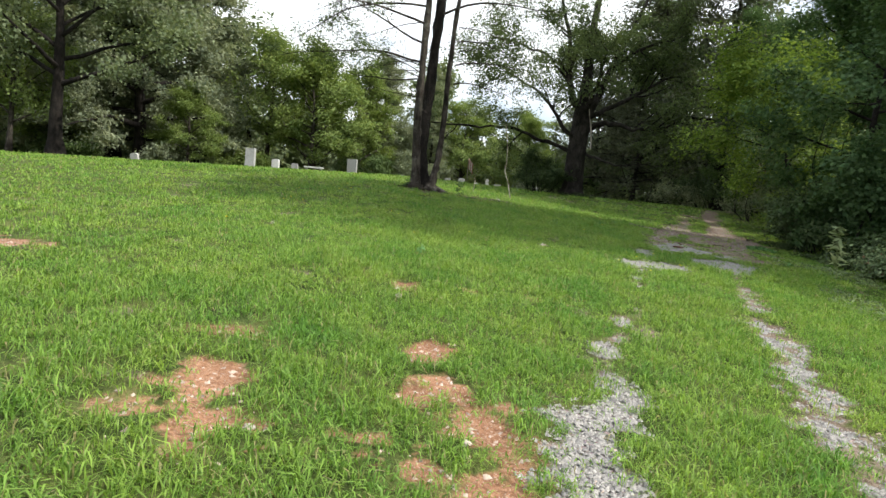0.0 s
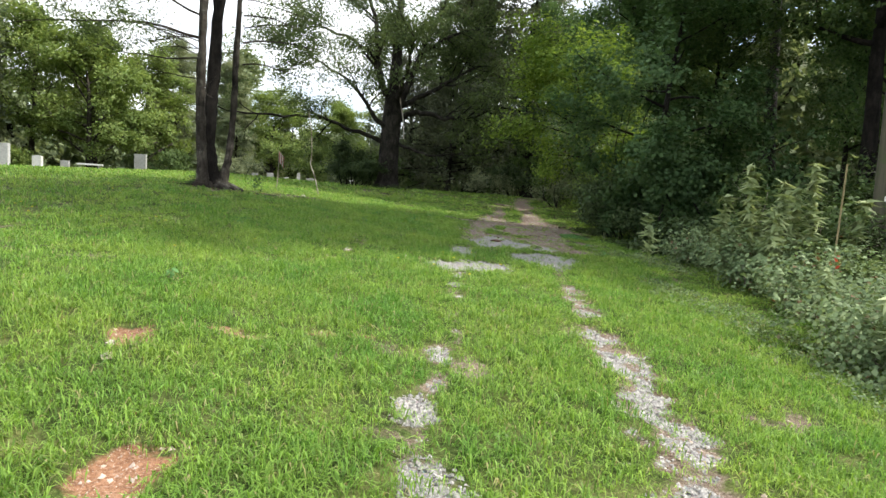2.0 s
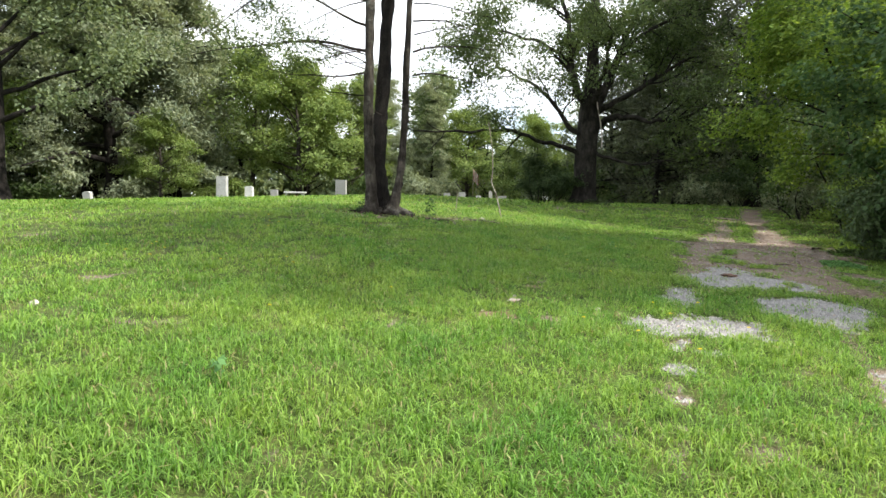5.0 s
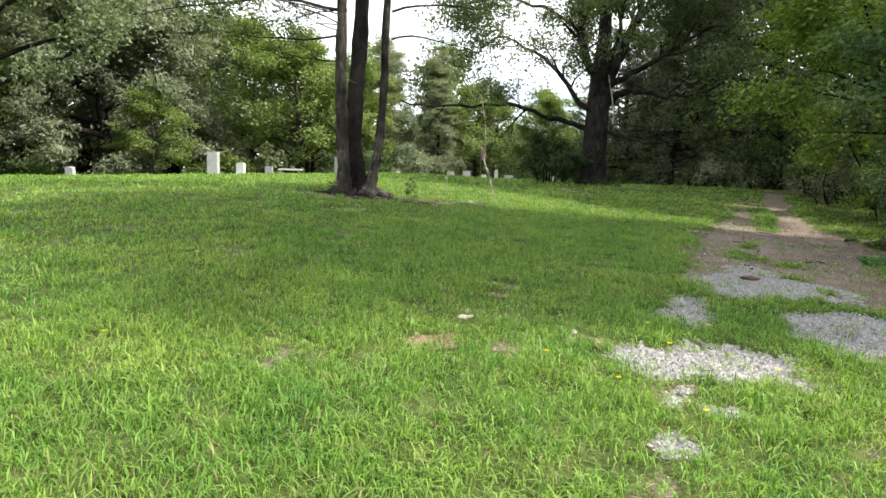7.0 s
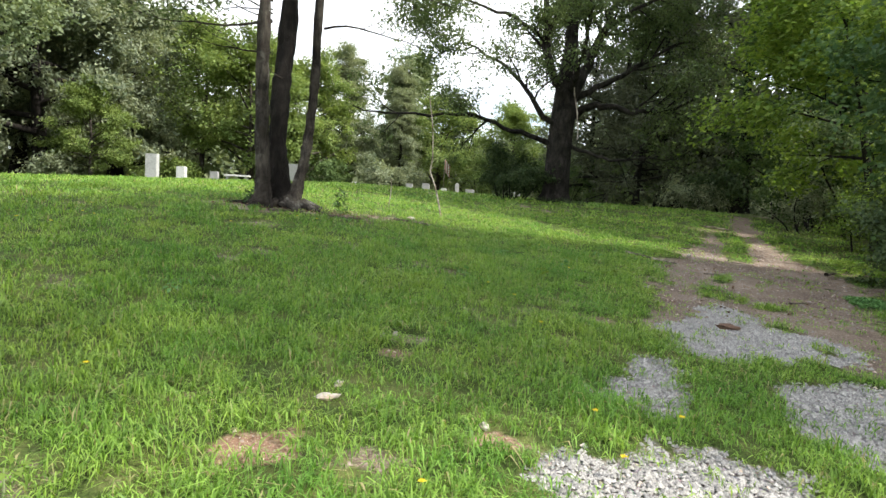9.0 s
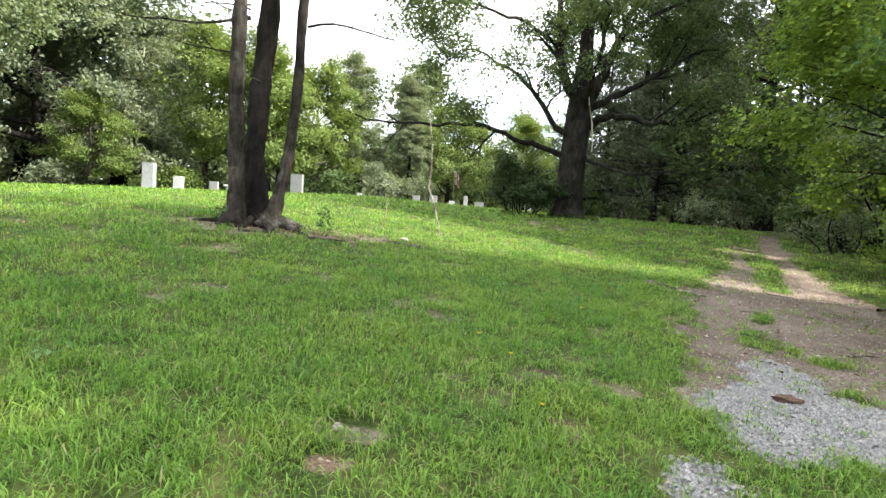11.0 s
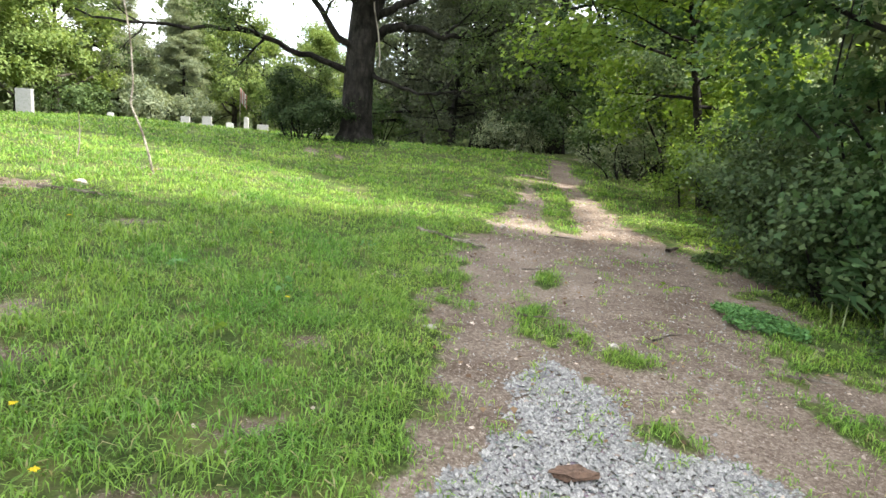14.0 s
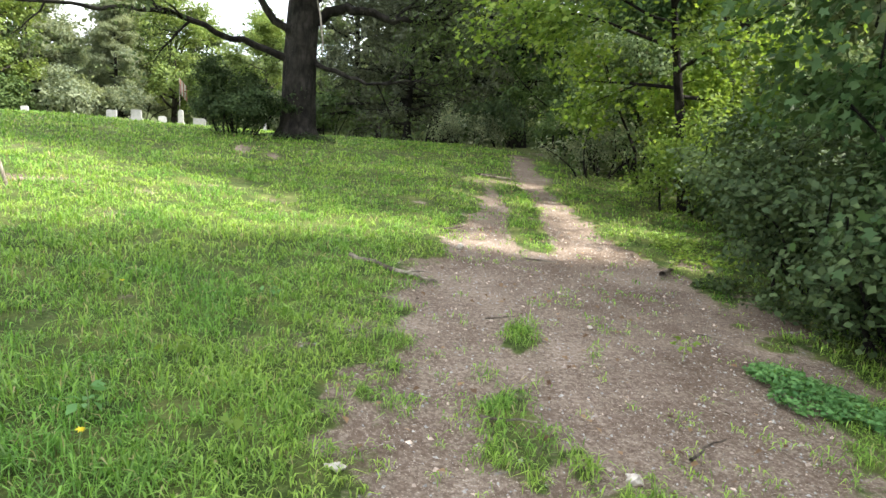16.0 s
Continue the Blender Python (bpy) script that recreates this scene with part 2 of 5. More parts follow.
M_ROTTEN = grainy("rotten_bark", (0.055, 0.036, 0.027), (0.15, 0.095, 0.068), 24.0, 0.95, 0.8, 0.02)
M_YELLOW = leaf_material("yellow_petal", (0.70, 0.55, 0.03), (0.80, 0.66, 0.05), 0.3, 0.5, 2.0)
M_RED = grainy("faded_red_cloth", (0.46, 0.22, 0.19), (0.55, 0.30, 0.26), 30.0, 0.9, 0.1, 0.002)
M_CLOTH = grainy("white_cloth", (0.72, 0.70, 0.68), (0.80, 0.78, 0.76), 30.0, 0.9, 0.1, 0.002)
M_REDLEAF = leaf_material("red_leaf", (0.26, 0.03, 0.018), (0.38, 0.06, 0.03), 0.4, 0.5, 2.0)


# ---- helpers for shapes ----
def np_mesh(name, V, F, smooth=False):
    """A mesh from arrays: F holds faces that all have the same number of corners."""
    V = np.ascontiguousarray(V, dtype=np.float32)
    F = np.ascontiguousarray(F, dtype=np.int32)
    me = bpy.data.meshes.new(name)
    me.vertices.add(len(V))
    me.vertices.foreach_set("co", V.ravel())
    me.loops.add(F.size)
    me.loops.foreach_set("vertex_index", F.ravel())
    me.polygons.add(len(F))
    me.polygons.foreach_set("loop_start", np.arange(len(F), dtype=np.int32) * F.shape[1])
    if smooth:
        me.polygons.foreach_set("use_smooth", np.ones(len(F), dtype=bool))
    me.update(calc_edges=True)
    return me


def put(name, me, mat, parent=None, label=""):
    """Links a mesh as one object, under a thing if one is given."""
    ob = new(name, me)
    me.materials.append(mat)
    if parent is not None:
        ob.parent = parent
    return tagged(ob, label) if label else ob


def part(name, bm, mat, parent, label=""):
    me = bpy.data.meshes.new(name)
    bm.to_mesh(me)
    bm.free()
    return put(name, me, mat, parent, label)


def thing(name, x, y, z, label, category, group="", kind="", turn=0.0):
    ob = new(name)
    ob.empty_display_size = 0.1
    ob.matrix_basis = pose(x, y, z, 0, 0, turn)
    return tagged(ob, label, category, group, kind)


class Shape:
    """Gathers quads of tubes and the like into one mesh."""

    def __init__(self):
        self.v, self.f, self.n = [], [], 0

    def add(self, V, F):
        self.v.append(V)
        self.f.append(F + self.n)
        self.n += len(V)

    def tube(self, path, radii, sides=8, rough=0.0, rng=None):
        P = np.asarray(path, float)
        R = np.asarray(radii, float)
        T = np.gradient(P, axis=0)
        T /= np.linalg.norm(T, axis=1)[:, None] + 1e-9
        ref = np.where(np.abs(T[:, 2:3]) > 0.8, np.array([[1.0, 0, 0]]), np.array([[0, 0, 1.0]]))
        if np.abs(T[:, 2]).mean() > 0.6:
            ref = np.tile([[1.0, 0, 0]], (len(P), 1))
        A = np.cross(T, ref)
        A /= np.linalg.norm(A, axis=1)[:, None] + 1e-9
        B = np.cross(T, A)
        a = np.linspace(0, 2 * np.pi, sides, endpoint=False)
        rr = R[:, None] * np.ones(sides)
        if rough and rng is not None:
            rr = rr * (1 + rough * rng.normal(size=(len(P), sides)))
        V = P[:, None] + rr[..., None] * (np.cos(a)[None, :, None] * A[:, None] + np.sin(a)[None, :, None] * B[:, None])
        k, j = np.meshgrid(np.arange(len(P) - 1), np.arange(sides), indexing="ij")
        j2 = (j + 1) % sides
        F = np.stack([k * sides + j, k * sides + j2, (k + 1) * sides + j2, (k + 1) * sides + j], -1).reshape(-1, 4)
        self.add(V.reshape(-1, 3), F)

    def mesh(self, name, smooth=True):
        return np_mesh(name, np.concatenate(self.v), np.concatenate(self.f), smooth)


def unit(a):
    return a / (np.linalg.norm(a, axis=-1, keepdims=True) + 1e-9)


RHOMB = np.array([(0, -0.5, 0.0), (0.5, -0.05, 0.12), (0, 0.5, -0.06), (-0.5, -0.05, 0.12)])
LOBED = np.array([(0, -0.40, 0), (0.30, -0.34, 0.03), (0.21, -0.13, 0.04), (0.54, 0.10, 0.0), (0.20, 0.17, 0.05), (0.0, 0.56, -0.06),
                  (-0.20, 0.17, 0.05), (-0.54, 0.10, 0.0), (-0.21, -0.13, 0.04), (-0.30, -0.34, 0.03)])


def leaves(P, size, rng, up=0.6, aspect=0.6, shape=RHOMB, out=None, axis=None, vary=0.35):
    """Vertices and faces of one leaf at each point of P. up: how much the blades turn to the sky; axis: the way they point."""
    N, k = len(P), len(shape)
    n = rng.normal(size=(N, 3)) * 0.6 + np.array([0, 0, up])
    if out is not None:
        n = n + out
    n = unit(n)
    d = rng.normal(size=(N, 3)) if axis is None else axis + 0.35 * rng.normal(size=(N, 3))
    t = unit(d - (d * n).sum(1, keepdims=True) * n)
    s = np.cross(t, n)
    L = (size * (1 + vary * rng.uniform(-1, 1, N)))[:, None, None]
    S = shape[None]
    V = P[:, None] + L * (S[..., 0:1] * aspect * s[:, None] + S[..., 1:2] * t[:, None] + S[..., 2:3] * n[:, None])
    return V.reshape(-1, 3), (np.arange(N)[:, None] * k + np.arange(k)[None])


def hashed(ix, iy, seed):
    h = np.sin(ix * 127.1 + iy * 311.7 + seed * 74.7) * 43758.5453
    return h - np.floor(h)


def vnoise(x, y, scale, seed=0, octaves=3):
    """Smooth value noise in the plane, 0 to 1."""
    tot, amp, norm = 0.0, 1.0, 0.0
    x, y = np.asarray(x, float) / scale, np.asarray(y, float) / scale
    x, y = 0.83 * x - 0.56 * y, 0.56 * x + 0.83 * y
    for o in range(octaves):
        ix, iy = np.floor(x), np.floor(y)
        fx, fy = x - ix, y - iy
        fx, fy = fx * fx * (3 - 2 * fx), fy * fy * (3 - 2 * fy)
        a, b = hashed(ix, iy, seed + o), hashed(ix + 1, iy, seed + o)
        c, d = hashed(ix, iy + 1, seed + o), hashed(ix + 1, iy + 1, seed + o)
        tot = tot + amp * ((a * (1 - fx) + b * fx) * (1 - fy) + (c * (1 - fx) + d * fx) * fy)
        norm += amp
        amp *= 0.5
        x, y = (0.75 * x - 0.66 * y) * 2.03, (0.66 * x + 0.75 * y) * 2.03
    return tot / norm


# ---- the lie of the land ----
RISE_Y = [-60, 0, 6, 10, 14, 18, 24, 32, 40, 48, 60, 90, 400]
RISE_Z = [-1.5, -0.3, 0.0, 0.36, 0.58, 1.0, 1.48, 1.88, 2.23, 2.4, 2.35, 2.0, 2.0]


def height(x, y):
    x, y = np.asarray(x, float), np.asarray(y, float)
    p = (np.interp(y - 1.5, RISE_Y, RISE_Z) + np.interp(y, RISE_Y, RISE_Z) + np.interp(y + 1.5, RISE_Y, RISE_Z)) / 3
    s = np.interp(y, [0, 8, 14, 18, 24, 32, 40], [0.09, 0.072, 0.04, 0.062, 0.086, 0.066, 0.03])
    xr = np.clip(x, -2.0, None)
    r = np.where(xr < 6, xr, 6 + (1 - np.exp(-(np.maximum(xr, 6) - 6) / 5)) * 5)
    xl = np.clip(-x - 4, 0, 40)
    return p - s * r - 0.035 * np.clip(y / 47, 0, 1) * xl


def bump_height(x, y):
    near = np.exp(-((np.asarray(x) - 3) / 18) ** 2 - ((np.asarray(y) - 14) / 22) ** 2)
    return height(x, y) + near * (0.05 * (vnoise(x, y, 1.6, 3) - 0.5) + 0.03 * (vnoise(x, y, 0.35, 9, 2) - 0.5))


def along(x, y, pts):
    """Distance from a line of points, and how far along it (0 to 1)."""
    best, where = np.full(np.shape(x), 1e9), np.zeros(np.shape(x))
    for k, ((ax, ay), (bx, by)) in enumerate(zip(pts, pts[1:])):
        dx, dy = bx - ax, by - ay
        u = np.clip(((x - ax) * dx + (y - ay) * dy) / (dx * dx + dy * dy), 0, 1)
        d = np.hypot(x - ax - u * dx, y - ay - u * dy)
        where = np.where(d < best, (k + u) / (len(pts) - 1), where)
        best = np.minimum(best, d)
    return best, where


def blob(x, y, cx, cy, rx, ry, turn=0.0):
    c, s = math.cos(radians(turn)), math.sin(radians(turn))
    u, v = (x - cx) * c + (y - cy) * s, -(x - cx) * s + (y - cy) * c
    return 1.0 - np.sqrt((u / rx) ** 2 + (v / ry) ** 2)


def inside(x, y, pts):
    """Distance from the outline of a patch of ground, positive within it."""
    d, u = along(x, y, pts + pts[:1])
    odd = np.zeros(np.shape(x), bool)
    for (ax, ay), (bx, by) in zip(pts, pts[1:] + pts[:1]):
        if ay != by:
            odd ^= ((ay > y) != (by > y)) & (x < (bx - ax) * (y - ay) / (by - ay) + ax)
    return np.where(odd, d, -d)


RIGHT_RUT = [(2.5, 2.6), (3.2, 4.5), (3.7, 5.9), (4.1, 6.9), (4.6, 8.2), (4.9, 9.6), (5.4, 11.1), (6.05, 12.6), (6.5, 14.2)]
LEFT_RUT = [(0.9, 3.4), (1.5, 5.2), (2.0, 7.0), (2.5, 8.3), (2.9, 9.3), (3.25, 10.4), (3.7, 11.8), (4.1, 13.0)]
ROAD = [(7.1, 17.4), (7.6, 19.4), (8.8, 21.6), (9.7, 23.6), (10.3, 25.8), (11.1, 28.0), (12.5, 31.5), (14.5, 36.5), (16.6, 40.6), (19.5, 44.0), (25.0, 49.0)]
TRACK = [(5.1, 17.0), (6.0, 19.4), (6.45, 20.7), (7.0, 21.9), (7.4, 23.6), (8.4, 25.5), (9.3, 27.2), (10.3, 29.0), (11.8, 32.2), (13.9, 37.0), (15.8, 41.0), (19.0, 44.8),
         (20.0, 43.2), (17.4, 40.2), (15.5, 36.5), (14.5, 33.6), (12.9, 28.9), (12.1, 26.6), (12.1, 24.7), (11.6, 22.9), (11.0, 21.9), (9.9, 20.0), (9.0, 18.4), (8.8, 17.4), (8.6, 15.8), (7.4, 16.0)]
STRIP = [(10.3, 25.9), (11.1, 28.0), (12.4, 31.5), (14.4, 37.2), (16.6, 41.0), (19.5, 44.2)]
CLAY = [(-1.8, 5.45, 0.48, 0.24, 0), (-1.6, 4.55, 0.32, 0.55, 15), (-1.45, 3.7, 0.48, 0.50, 0), (-0.1, 5.8, 0.2, 0.5, -15), (0.15, 5.0, 0.40, 0.34, 0), (0.0, 4.4, 0.34, 0.42, 0), (0.45, 4.4, 0.52, 0.55, 0), (-0.1, 3.6, 0.50, 0.50, 0), (0.5, 3.4, 0.5, 0.5, 0),
        (-5.9, 8.4, 0.7, 0.5, 0), (-0.5, 8.5, 0.24, 0.34, -10), (0.22, 8.7, 0.36, 0.16, 0), (1.3, 8.65, 0.38, 0.14, 0), (1.9, 13.35, 0.26, 0.40, -25), (2.55, 15.2, 0.26, 0.22, 0),
        (3.36, 13.8, 0.18, 0.16, 0), (4.2, 16.2, 0.16, 0.40, 10), (4.75, 17.3, 0.28, 0.34, 10), (1.3, 14.0, 0.3, 0.14, 0), (0.6, 8.4, 0.3, 0.12, 0)]
BROWN = [(-0.9, 24.0, 2.2, 0.9, 0), (1.2, 25.0, 1.2, 0.5, -5), (6.5, 20.5, 0.45, 0.9, -20), (9.6, 18.6, 0.9, 1.2, 20), (11.0, 21.2, 0.4, 0.9, -25), (11.7, 22.6, 0.6, 1.4, -25), (12.7, 24.8, 0.45, 1.0, -15), (2.6, 28.4, 1.0, 0.4, 0), (2.7, 15.7, 0.4, 0.16, 0), (-1.9, 11.9, 0.4, 0.2, 0)]
GRAVEL_BY_ROAD = [(5.2, 16.1), (5.5, 17.2), (6.5, 19.0), (7.3, 19.7), (7.4, 18.6), (7.8, 18.1), (7.8, 16.8), (6.9, 16.3)]
GRAVEL_LEFT = [(4.3, 14.75), (4.85, 16.0), (5.5, 16.2), (5.25, 15.2), (4.95, 14.45)]
GRAVEL_RIGHT = [(5.65, 14.5), (5.95, 15.35), (6.9, 16.0), (7.6, 15.6), (7.3, 14.5), (6.5, 13.5), (5.8, 13.8)]
GRAVEL_LOW = [(3.5, 13.6), (3.9, 13.95), (4.7, 13.95), (5.45, 13.85), (5.15, 13.0), (4.4, 12.9), (3.7, 13.05)]
GRAVEL_START = [(1.75, 6.15), (1.95, 5.65), (1.45, 4.2), (1.2, 2.8), (0.75, 2.8), (0.85, 4.7), (1.3, 5.2)]
GRAVEL = [(4.25, 12.35, 0.25, 0.16, 0), (3.72, 11.65, 0.18, 0.24, 0), (1.88, 6.85, 0.2, 0.36, -18), (2.5, 8.3, 0.12, 0.3, -18), (7.2, 19.95, 0.25, 0.4, 0)]
ISLANDS = [(7.5, 18.05, 0.26, 0.34, 0), (7.33, 17.0, 0.2, 0.26, 0), (7.75, 19.4, 0.5, 0.42, 0), (7.4, 20.5, 0.42, 1.1, -22), (8.3, 22.0, 0.22, 0.6, -25), (6.0, 16.0, 0.55, 0.16, 10), (6.9, 16.4, 0.3, 0.14, 0)]


def soils(x, y):
    """How bare the ground is, how much of it gravel, how red it is, each 0 to 1."""
    x0, y0 = x, y
    x, y = x + 0.3 * (vnoise(x0, y0, 0.7, 61) - 0.5), y + 0.3 * (vnoise(x0, y0, 0.7, 62) - 0.5)
    wob = (vnoise(x, y, 0.55, 21) - 0.5) * 1.2 + (vnoise(x, y, 0.14, 33, 2) - 0.5) * 1.2
    bare = np.full(np.shape(x), -1.0)
    grav = np.full(np.shape(x), -1.0)
    red = np.zeros(np.shape(x))
    for c in CLAY:
        b = blob(x, y, *c) + wob
        bare = np.maximum(bare, b)
        red = np.maximum(red, np.clip(b * 3 + 1.2, 0, 1))
    tuft = np.clip((vnoise(x, y, 0.34, 91, 3) - 0.5) * 6, 0, 1)
    bare = bare - 0.42 * tuft * (red > 0)
    for c in BROWN:
        bare = np.maximum(bare, blob(x, y, *c) * 0.9 + wob * 1.1 - 0.12)
    for c in GRAVEL:
        grav = np.maximum(grav, blob(x, y, *c) * 1.4 + wob)
    for pts in (GRAVEL_BY_ROAD, GRAVEL_LEFT, GRAVEL_RIGHT, GRAVEL_LOW, GRAVEL_START):
        grav = np.maximum(grav, np.clip(inside(x, y, pts) / 0.35, -1, 0.9) + wob * 0.9 + 0.1)
    bare = np.maximum(bare, np.clip(grav, -1, 0.8) * 0.5 + 0.05)
    d, u = along(x, y, RIGHT_RUT)
    grav = np.maximum(grav, np.interp(u, [0, 0.45, 0.6, 1], [0.42, 0.42, 0.16, -0.1]) - d / 0.46 + wob * 1.5)
    bare = np.maximum(bare, np.interp(u, [0, 0.5, 1], [0.72, 0.70, 0.4]) - d / 0.50 + wob * 0.9)
    d, u = along(x, y, LEFT_RUT)
    grav = np.maximum(grav, -0.08 - d / 0.30 + wob * 1.1)
    bare = np.maximum(bare, 0.28 - d / 0.34 + wob * 1.0)
    bare = np.maximum(bare, (vnoise(x, y, 0.8, 71) - 0.70) * 2.2 + wob * 0.42)
    road = np.clip(inside(x, y, TRACK) / 0.5, -1, 1.0) + wob * 0.8
    d, u = along(x, y, STRIP)
    strip = np.clip(1.3 - d / 0.45 + wob * 0.6, 0, 1)
    bare = np.maximum(bare, road - 1.5 * strip)
    for c in ISLANDS:
        i = np.clip(blob(x, y, *c) * 1.3 + wob * 1.7 + 0.15, 0, 1)
        grav, bare = grav - 1.3 * i, bare - 1.1 * i
    return np.clip(bare * 1.15 + 0.25, 0, 1), np.clip(grav * 1.2 + 0.2, 0, 1), red * np.clip(1.5 - y / 13, 0.1, 1)


def spread(lo, fine_lo, fine_hi, hi, step):
    mid = list(np.arange(fine_lo, fine_hi + 1e-6, step))
    up, dn, s = [], [], step
    while (up[-1] if up else fine_hi) < hi:
        s *= 1.28
        up.append((up[-1] if up else fine_hi) + s)
    s = step
    while (dn[-1] if dn else fine_lo) > lo:
        s *= 1.28
        dn.append((dn[-1] if dn else fine_lo) - s)
    return np.array(dn[::-1] + mid + up)


def build_ground():
    gx, gy = spread(-1500, -7.0, 13.0, 1500, 0.11), spread(-1500, 2.0, 30.0, 2500, 0.11)
    X, Y = np.meshgrid(gx, gy)
    X, Y = X.ravel(), Y.ravel()
    bare, grav, red = soils(X, Y)
    Z = bump_height(X, Y) - 0.03 * bare - 0.015 * grav
    w, h = len(gx), len(gy)
    k, j = np.meshgrid(np.arange(h - 1), np.arange(w - 1), indexing="ij")
    F = np.stack([k * w + j, k * w + j + 1, (k + 1) * w + j + 1, (k + 1) * w + j], -1).reshape(-1, 4)
    me = np_mesh("ground", np.stack([X, Y, Z], 1), F, True)
    for key, val in (("bare", bare), ("gravel", grav), ("red", red)):
        a = me.attributes.new(key, "FLOAT", "POINT")
        a.data.foreach_set("value", val.astype(np.float32))
    ob = put("ground", me, M_GROUND)
    tagged(ob, "sloping meadow ground with red clay, ruts and gravel", "ground", kind="structure")


build_ground()

PATH_LINE = [(0.0, 0.0), (0.7, 3.2), (1.5, 5.5), (3.0, 9.3), (3.4, 11.6), (5.7, 16.8)]


def scatter(rng, count, x0, x1, y0, y1, power=1.5, reach=5.0):
    """Random points, thinner with the distance from the path."""
    out, have = [], 0
    while have < count:
        x, y = rng.uniform(x0, x1, count), rng.uniform(y0, y1, count)
        d, u = along(x, y, PATH_LINE)
        keep = rng.uniform(size=count) < np.minimum(1, (reach / np.maximum(d, 0.1)) ** power)
        out.append(np.stack([x[keep], y[keep], d[keep]], 1))
        have += keep.sum()
    return np.concatenate(out)[:count]


def blades(P, length, width, rng, lean=0.45):
    """Grass blades: two triangles each, widest below the middle and bent over towards the tip."""
    N = len(P)
    a = rng.uniform(0, 2 * np.pi, N)
    d = np.stack([np.cos(a), np.sin(a), np.zeros(N)], 1)
    b = a + rng.normal(size=N) * 0.5
    s = np.stack([-np.sin(b), np.cos(b), np.zeros(N)], 1)
    k = (lean * rng.uniform(0.15, 1.7, N))[:, None]
    L, W = length[:, None], width[:, None]
    up = np.array([[0, 0, 1.0]])
    mid = P + L * (0.48 * up + 0.25 * k * d)
    tip = P + L * (np.maximum(0.95 - 0.55 * k, 0.1) * up + 0.85 * np.minimum(k, 1.2) * d)
    V = np.stack([P, mid + s * W / 2, tip, mid - s * W / 2], 1).reshape(-1, 3)
    F = np.arange(N)[:, None, None] * 4 + np.array([[0, 1, 3], [1, 2, 3]])[None]
    return V, F.reshape(-1, 3)


def build_grass():
    rng = np.random.default_rng(7)
    T = scatter(rng, 78000, -38, 17, 1.6, 50, 2.0, 4.5)
    x, y = T[:, 0], T[:, 1]
    bare, grav, red = soils(x, y)
    dens = vnoise(x, y, 1.1, 51)
    thin = vnoise(x, y, 0.5, 52)
    beyond = np.clip((x - np.interp(y, [4, 9, 12.5, 16, 20.5, 26, 32, 42], [6.3, 7.2, 8.2, 8.9, 9.6, 11.6, 14.2, 17.6])) / 0.8, 0, 1)
    keep = rng.uniform(size=len(T)) < np.clip(1.05 - 1.15 * np.maximum(bare, grav), 0.07, 1) * (0.4 + 1.0 * thin) * (1 - 0.2 * beyond)
    T, dens, beyond = T[keep], dens[keep], beyond[keep]
    per = 12
    n = len(T) * per
    far = np.repeat(np.clip(T[:, 2] / 5.0, 1, 9), per)
    P = np.repeat(T[:, :2], per, 0) + rng.normal(size=(n, 2)) * 0.045 * far[:, None] ** 0.9
    Z = bump_height(P[:, 0], P[:, 1]) - 0.012
    clump = vnoise(T[:, 0], T[:, 1], 0.4, 53)
    tall = np.repeat((0.35 + 0.75 * dens ** 1.3 + 0.8 * clump ** 1.5 + 0.5 * rng.uniform(size=len(T)) ** 4) * (1 - 0.25 * beyond), per)
    b2, g2, r2 = soils(P[:, 0], P[:, 1])
    L = rng.uniform(0.06, 0.18, n) * tall * (1 - 0.45 * np.maximum(b2, g2)) * far ** 0.10
    W = rng.uniform(0.005, 0.0135, n) * far ** 0.84
    V, F = blades(np.column_stack([P, Z]), L, W, rng, 1.0)
    ob = put("grass", np_mesh("grass", V, F), M_GRASS)
    tagged(ob, "bright green uneven meadow grass with some dry blades", "grass", kind="stuff")


build_grass()


# ---- trees ----
def curve_path(rng, start, way, length, steps, bend=0.25, lift=0.0):
    """A wandering line; lift bends it up (or down) along the way."""
    p, d = np.array(start, float), unit(np.array(way, float))
    pts = [p.copy()]
    for k in range(steps):
        d = unit(d + bend * rng.normal(size=3) / math.sqrt(steps) + np.array([0, 0, lift / steps]))
        p = p + d * length / steps
        pts.append(p.copy())
    return np.array(pts)


def branch_out(rng, wood, tips, path, r0, depth, length, lift, spread_angle=0.9, sides=5, every=4):
    """Twigs along a limb, which branch again; tips gathers where leaves grow."""
    for k in range(every):
        u = rng.uniform(0.3, 1.0)
        i = min(len(path) - 2, int(u * (len(path) - 1)))
        f = u * (len(path) - 1) - i
        start = path[i] * (1 - f) + path[i + 1] * f
        d = unit(path[i + 1] - path[i])
        side = unit(np.cross(d, rng.normal(size=3)))
        way = d * math.cos(spread_angle) + side * math.sin(spread_angle)
        L = length * rng.uniform(0.55, 1.1)
        sub = curve_path(rng, start, way, L, 4 if depth > 1 else 2, 0.35, lift)
        r = r0 * (1 - 0.6 * u) * 0.5
        wood.tube(sub, np.linspace(r, r * 0.25, len(sub)), 4 if depth > 1 else 3)
        tips.append(sub[1:])
        if depth > 1:
            branch_out(rng, wood, tips, sub, r, depth - 1, length * 0.55, lift, spread_angle, 4, every)


def clumps(rng, tips, count, radius, flat=0.7):
    T = np.concatenate(tips)
    idx = rng.integers(0, len(T), count)
    off = rng.normal(size=(count, 3)) * radius * np.array([1, 1, flat])
    return T[idx] + off


def flared(path, r, flare=0.5, taper=0.35):
    h = np.linalg.norm(path - path[0], axis=1)
    u = h / h[-1]
    return r * (1 - (1 - taper) * u) * (1 + flare * np.exp(-h / 0.5))


